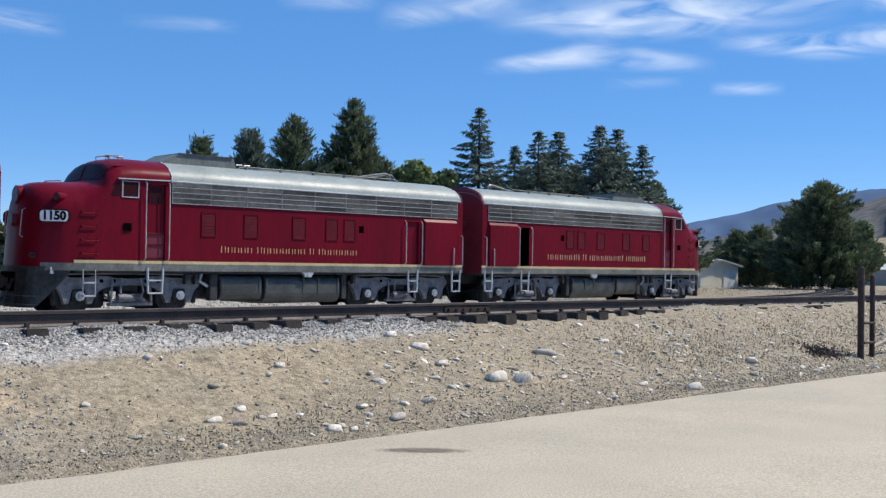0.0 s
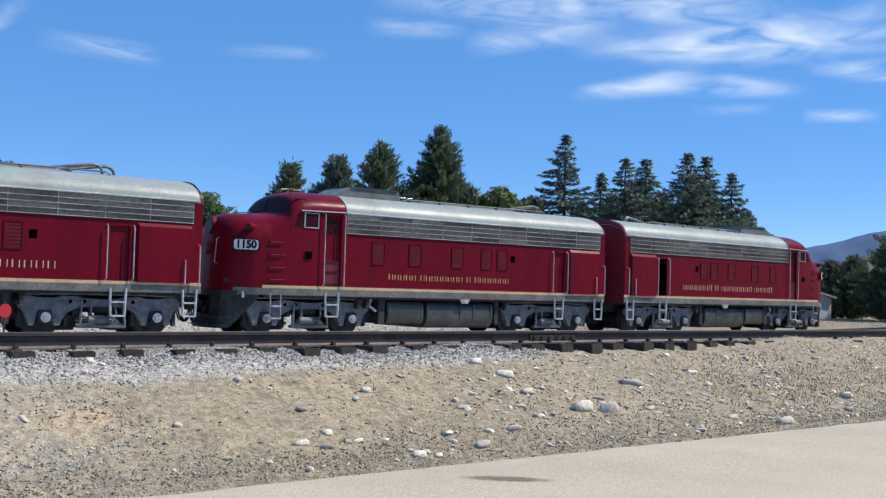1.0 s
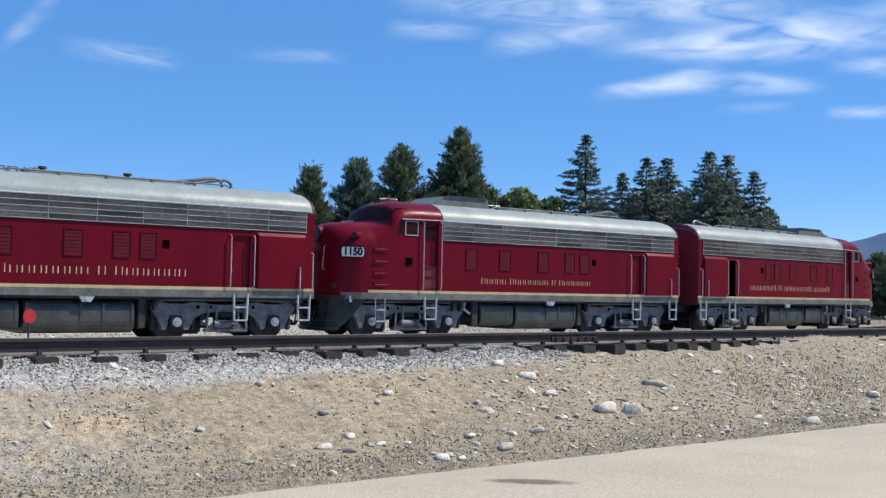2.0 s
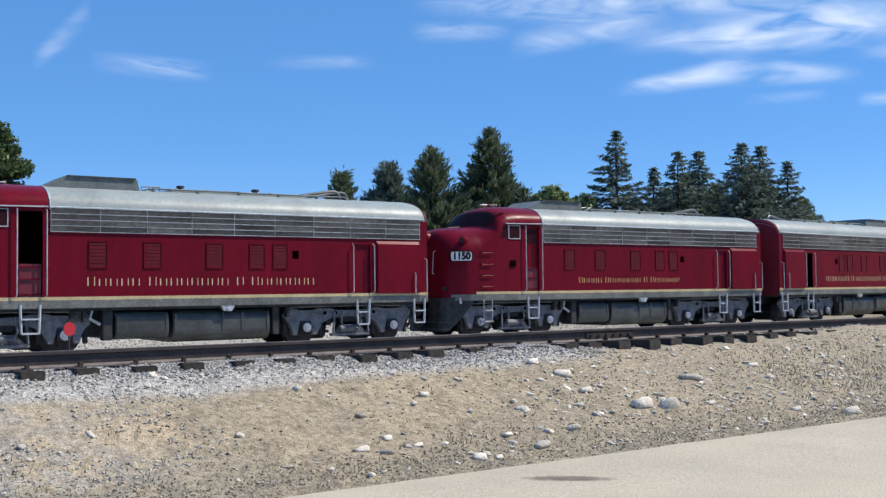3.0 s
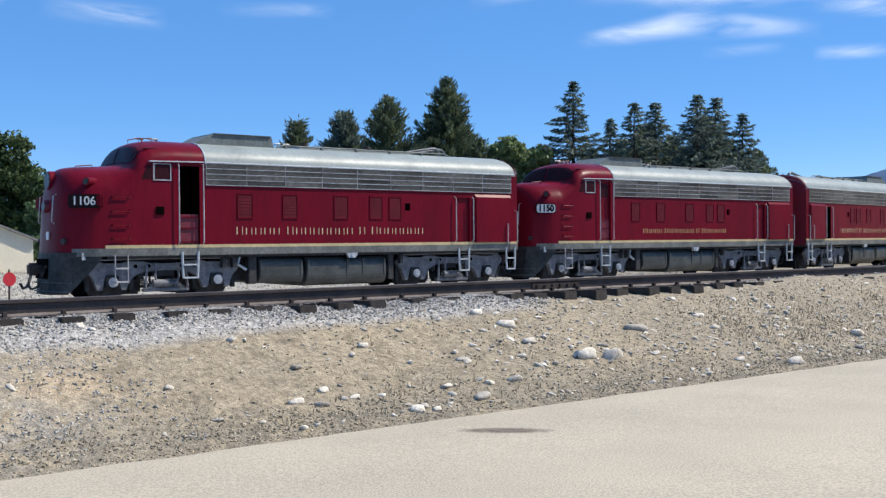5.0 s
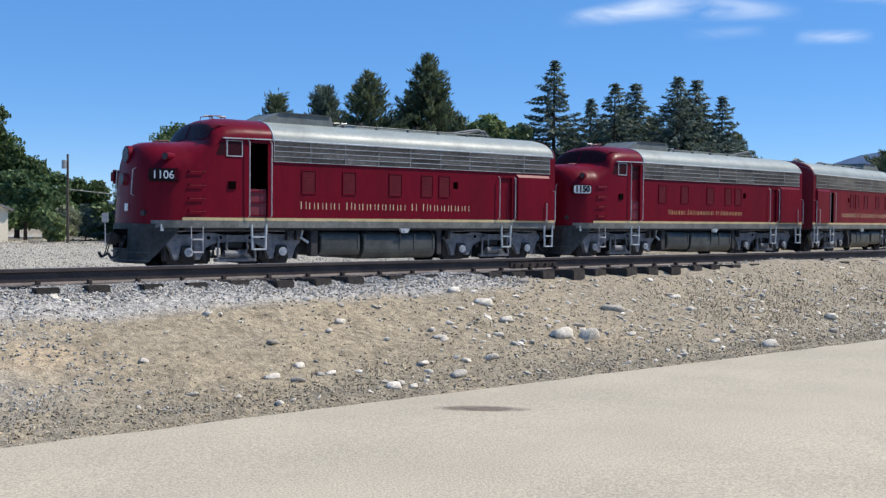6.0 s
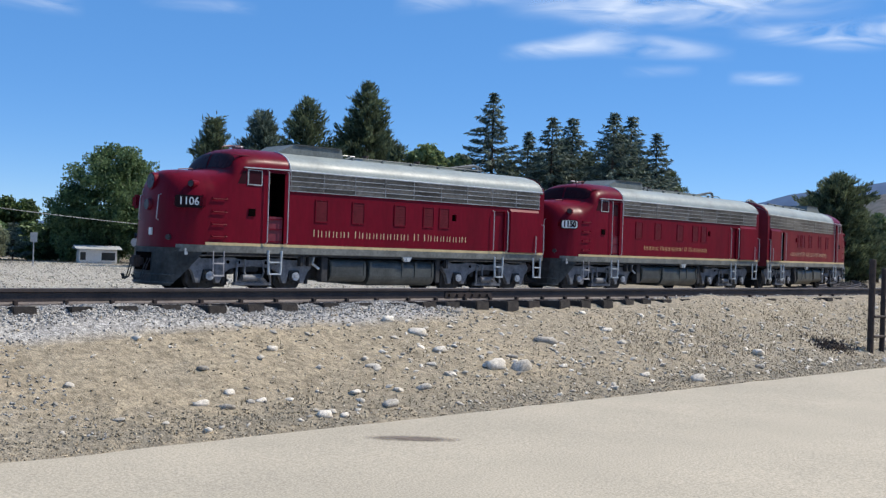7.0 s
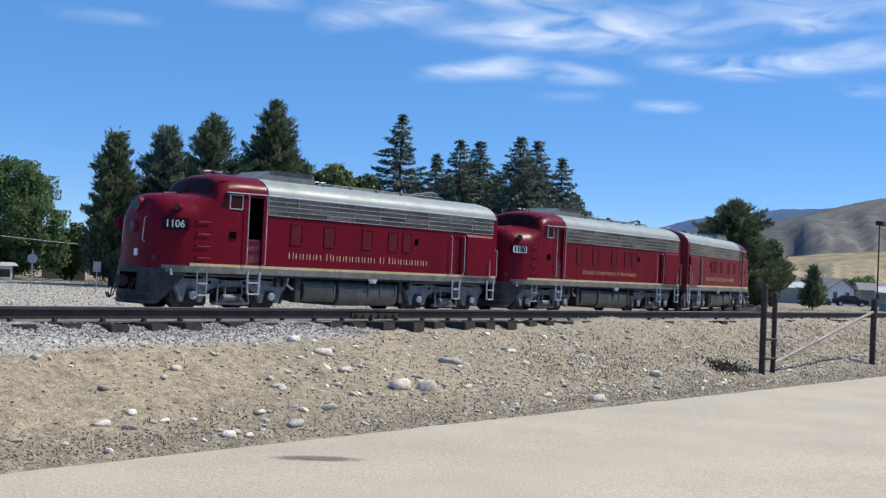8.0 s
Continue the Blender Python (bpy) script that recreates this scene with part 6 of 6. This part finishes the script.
def make_house(name, az, dist, width, depth, eave, peak, wall, roof, label, gable=True, turn=0.0, windows=(), doors=()):
    """gable: the gable end faces the road; windows and doors: across, bottom, width, height on the facing wall."""
    h = tagged(new(name), label, "building")
    h.matrix_basis = Matrix.Translation(spot(az, dist) - Vector((0, 0, 0.05))) @ Matrix.Rotation(-math.radians(az) + math.radians(turn), 4, "Z")
    W, Dp = width / 2, depth
    bm = bmesh.new()
    if gable:
        prism(bm, [(-W, 0), (W, 0), (W, eave), (0, peak), (-W, eave)], 0, Dp)
    else:
        prism(bm, [(-W, 0), (W, 0), (W, eave), (-W, eave)], 0, Dp)
    part("wall", bm, wall, h)
    bm = bmesh.new()
    o = 0.35
    if gable:
        for s in (-1, 1):
            k = (peak - eave) / W
            pts = [(0, peak + 0.16), (s * (W + o), eave - o * k + 0.16), (s * (W + o), eave - o * k), (0, peak)]
            prism(bm, pts, -o, Dp + o)
    else:
        vs = [(-W - o, -o, eave - 0.05), (W + o, -o, eave - 0.05), (W + o, Dp + o, eave - 0.05), (-W - o, Dp + o, eave - 0.05), (-W - o, Dp / 2, peak), (W + o, Dp / 2, peak)]
        q = [bm.verts.new(v) for v in vs]
        for ids in ((0, 1, 5, 4), (2, 3, 4, 5), (0, 4, 3), (1, 2, 5), (3, 2, 1, 0)):
            bm.faces.new([q[i] for i in ids])
    part("roof", bm, roof, h)
    bm = bmesh.new()
    for k in range(1, int((peak if gable else eave) / 0.22)):
        z = k * 0.22
        half = W + 0.012 if z < eave else W * (peak - z - 0.02) / (peak - eave)
        box(bm, -half, half, -0.014, 0, z, z + 0.02)
    part("siding", bm, wall, h)
    for kind, lst, material in (("window", windows, HOUSE_GLASS), ("door", doors, WHITE_WALL)):
        for x, zb, w, hh in lst:
            bm = bmesh.new()
            box(bm, x - w / 2, x + w / 2, -0.05, 0.02, zb, zb + hh)
            pane = part(kind, bm, material, h)
            bm = bmesh.new()
            for a, b, c, d in ((x - w / 2 - 0.07, x - w / 2, zb - 0.07, zb + hh + 0.07), (x + w / 2, x + w / 2 + 0.07, zb - 0.07, zb + hh + 0.07), (x - w / 2, x + w / 2, zb + hh, zb + hh + 0.07), (x - w / 2, x + w / 2, zb - 0.07, zb)):
                box(bm, a, b, -0.07, 0.02, c, d)
            part("frame", bm, WHITE_WALL, pane)
    return h


make_house("house", 10.79, 81, 14.9, 18, 2.45, 5.45, CREAM_WALL, ROOF_GREY, "cream-coloured house with a broad grey gable roof", True, 13, ((-1.5, 1.05, 1.34, 1.0),))
make_house("shed", 57.3, 108, 5.4, 4, 2.2, 2.75, CREAM_WALL, ROOF_PALE, "pale horizontal-sided shed with a white garage door", True, 48, (), ((1.45, 0.0, 1.7, 1.75),))
make_house("garage", 65.2, 148, 4.2, 7, 2.2, 3.0, GREY_WALL, ROOF_PALE, "weathered grey shed with a pale metal roof", False, 12)
make_house("house", 67.75, 152, 5.2, 9, 2.2, 3.55, WHITE_WALL, ROOF_GREY, "white house with a grey gable roof", True, 50, ((-1.2, 0.9, 0.8, 0.9), (1.2, 0.9, 0.8, 0.9)))
make_house("house", 66.9, 162, 5.0, 8, 2.2, 3.6, WHITE_WALL, ROOF_GREY, "white house with a long grey roof", False, 48, ((0.5, 0.9, 1.0, 0.9),))
make_house("house", 69.6, 155, 5.0, 8, 2.3, 3.3, GREY_WALL, ROOF_GREY, "grey house with a low roof", False, 6, ((0, 0.9, 1.2, 0.9),))
make_house("trailer", 23.65, 84, 2.7, 2.2, 1.2, 1.42, WHITE_WALL, ROOF_PALE, "small white trailer with dark windows", False, 8, ((-1.15, 0.3, 0.4, 0.6), (0.7, 0.3, 1.0, 0.6)))
make_house("house", 27.0, 98, 3.6, 5, 1.0, 1.75, GREY_WALL, ROOF_PALE, "low house with a pale roof among the trees", False, 0)
make_house("house", 70.6, 116, 4.2, 6, 2.0, 2.6, GREY_WALL, ROOF_PALE, "low grey house with a pale roof", False, 0)

NOTICE = mat("blue_notice_paint", (0.05, 0.05, 0.16), (0.04, 0.04, 0.12), 4, 0.5)


def make_yard_things():
    m = Matrix.Translation(spot(10.79, 80.9) - Vector((0, 0, 0.05))) @ Matrix.Rotation(math.radians(13 - 10.79), 4, "Z")
    bm = bmesh.new()
    box(bm, -3.57, -3.31, 0.02, 0.07, 1.15, 1.65, 0.01)
    o = obj("notice_board", bm, NOTICE)
    o.matrix_basis = m
    tagged(o, "small dark blue notice board on the cream house wall", "sign")
    bench = tagged(new("bench"), "long grey wooden bench along the house wall", "bench")
    bench.matrix_basis = m @ pose(-1.2, -3.0, 0)
    bm = bmesh.new()
    box(bm, -2.6, 2.6, -0.2, 0.2, 0.66, 0.73, 0.01)
    part("seat", bm, SIGN_BACK, bench)
    for x in (-2.2, -0.6, 0.9, 2.3):
        bm = bmesh.new()
        for d in (-0.16, 0.16):
            tube(bm, [(x, 0, 0.66), (x + d, d, 0.0)], 0.035, 6)
        part("leg", bm, SIGN_BACK, bench)


make_broadleaf(8.85, 56, -0.98, 0.95, 57, LEAF_DARK, ((-0.2, 0.6, 0.6), (0.3, 0.5, 0.6), (0, 0.3, 0.7)), "small green shrub in the gravel before the house", 0.02, leaf=0.13)
CAR_PAINT = mat("silver_car_paint", (0.45, 0.46, 0.48), (0.40, 0.41, 0.43), 1, 0.3, metal=0.3)
CAR_WHITE = mat("white_car_paint", (0.75, 0.75, 0.75), (0.68, 0.68, 0.68), 1, 0.3)


def make_car(az, dist, turn, material, label):
    car = tagged(new("car"), label, "car", "parked cars")
    car.matrix_basis = Matrix.Translation(spot(az, dist)) @ Matrix.Rotation(-math.radians(az) + math.radians(turn), 4, "Z")
    bm = bmesh.new()
    prism(bm, [(-2.1, 0.3), (2.1, 0.3), (2.15, 0.7), (1.95, 0.85), (1.0, 0.92), (0.45, 1.38), (-0.95, 1.40), (-1.6, 0.98), (-2.1, 0.92)], -0.85, 0.85)
    bmesh.ops.bevel(bm, geom=list(bm.edges), offset=0.05, segments=2, affect="EDGES")
    part("body", bm, material, car)
    for s in (-1, 1):
        bm = bmesh.new()
        prism(bm, [(-1.3, 0.98), (0.82, 0.98), (0.42, 1.30), (-0.9, 1.32)], s * 0.84, s * 0.856)
        part("window", bm, HOUSE_GLASS, car)
        for x in (-1.3, 1.3):
            bm = bmesh.new()
            disc(bm, (x, s * 0.78, 0.31), (0, 1, 0), 0.31, 0.2, 20)
            w = part("wheel", bm, UNDER, car)
            bm = bmesh.new()
            disc(bm, (x, s * 0.885, 0.31), (0, 1, 0), 0.18, 0.02, 14)
            part("rim", bm, CHROME, w)


make_car(21.9, 98, 10, CAR_PAINT, "silver car parked by the trees")
make_car(66.6, 146, 20, CAR_WHITE, "white car parked in front of the houses")
make_car(68.2, 144, 10, UNDER, "black car parked in front of the houses")

WOOD = mat("weathered_pole_wood", (0.085, 0.068, 0.055), (0.052, 0.042, 0.036), 3, 0.9, fine=20, fine_mix=0.3)
SIGN_BACK = mat("bare_sign_back", (0.34, 0.35, 0.36), (0.28, 0.29, 0.30), 3, 0.5, metal=0.3)


def make_pole():
    p = spot(18.66, 80)
    pole = tagged(new("utility_pole"), "tall wooden utility pole at the field's edge", "utility pole")
    pole.location = p
    bm = bmesh.new()
    H = height_to(18.66, 80, 3.15)
    tube(bm, [(0, 0, -0.3), (0, 0, H)], [0.11, 0.075], 10)
    part("pole", bm, WOOD, pole)
    bm = bmesh.new()
    disc(bm, (-0.28, -0.05, H - 0.75), (0, 0, 1), 0.17, 0.6, 12)
    part("transformer", bm, SIGN_BACK, pole)
    a, b = spot(18.66, 80, 1.475 + 80 * math.tan(math.radians(1.35))), spot(36, 88, 1.475 + 88 * math.tan(math.radians(0.45)))
    bm = bmesh.new()
    n = 24
    tube(bm, [a.lerp(b, k / n) - Vector((0, 0, 0.35 * 4 * (k / n) * (1 - k / n))) for k in range(n + 1)], 0.022, 5)
    tagged(obj("overhead_wire", bm, SIGN_BACK), "pale overhead wire across the field", "wire")
    # tall thin mast by the houses
    q = spot(69.5, 62)
    mast = tagged(new("lamp_post"), "thin dark lamp post with a flat head", "lamp post")
    mast.location = q
    H = height_to(69.5, 62, 3.45)
    bm = bmesh.new()
    tube(bm, [(0, 0, -0.2), (0, 0, H)], [0.05, 0.035], 8)
    part("post", bm, IRON, mast)
    bm = bmesh.new()
    box(bm, -0.1, 0.75, -0.2, 0.2, H - 0.06, H + 0.18, 0.03)
    part("lamp_head", bm, IRON, mast)


def make_sign(az, dist, top, base_r, sides, label):
    p = spot(az, dist)
    s = tagged(new("road_sign"), label, "road sign")
    s.matrix_basis = Matrix.Translation(p) @ Matrix.Rotation(-math.radians(az), 4, "Z")
    H = height_to(az, dist, top)
    bm = bmesh.new()
    tube(bm, [(0, 0.03, -0.2), (0, 0.03, H)], 0.04, 6)
    part("post", bm, SIGN_BACK, s)
    bm = bmesh.new()
    if sides == 8:
        disc(bm, (0, 0, H - base_r - 0.15), (0, 1, 0), base_r, 0.02, 8)
    else:
        box(bm, -base_r * 0.7, base_r * 0.7, -0.01, 0.01, H - base_r * 2, H)
    part("plate", bm, SIGN_BACK, s, "bare metal back of the sign")


make_yard_things()
make_pole()
make_sign(25.5, 66, 0.2, 0.30, 8, "octagonal road sign seen from its bare back")
make_sign(28.65, 60, -0.2, 0.28, 4, "rectangular road sign seen from its bare back")
make_sign(20.5, 70, 0.15, 0.30, 4, "rectangular road sign seen from its bare back")


# ---- what moves ----
PITCH = 15.44


def along(t):
    """Way of the train along the track: it rolls to the east and slows a little."""
    return 1.755 + 2.8016 * t - 0.01238 * t * t


def stance(a, turn):
    """A locomotive whose middle is at the way a, standing on its two trucks."""
    (x0, y0, _), (x1, y1, _) = on_track(a - 4.7), on_track(a + 4.7)
    return pose((x0 + x1) / 2, TRAIN_Y + (y0 + y1) / 2, 0, 0, 0, math.degrees(math.atan2(y1 - y0, x1 - x0)) + turn)


def motions():
    steps = [0.5 * k for k in range(17)]
    for loco, off, turn in ((LOCO_A, 0.0, 0), (LOCO_B, PITCH, 0), (LOCO_C, 2 * PITCH, 180)):
        walk(loco, [(t, stance(along(t) + off, turn)) for t in steps])
    for w, x, way in WHEELS:
        walk(w, [(t, pose(x, 0, 0.508, 0, way * math.degrees((along(t) - along(0)) / 0.508), 0)) for t in [0.2 * k for k in range(41)]])


motions()
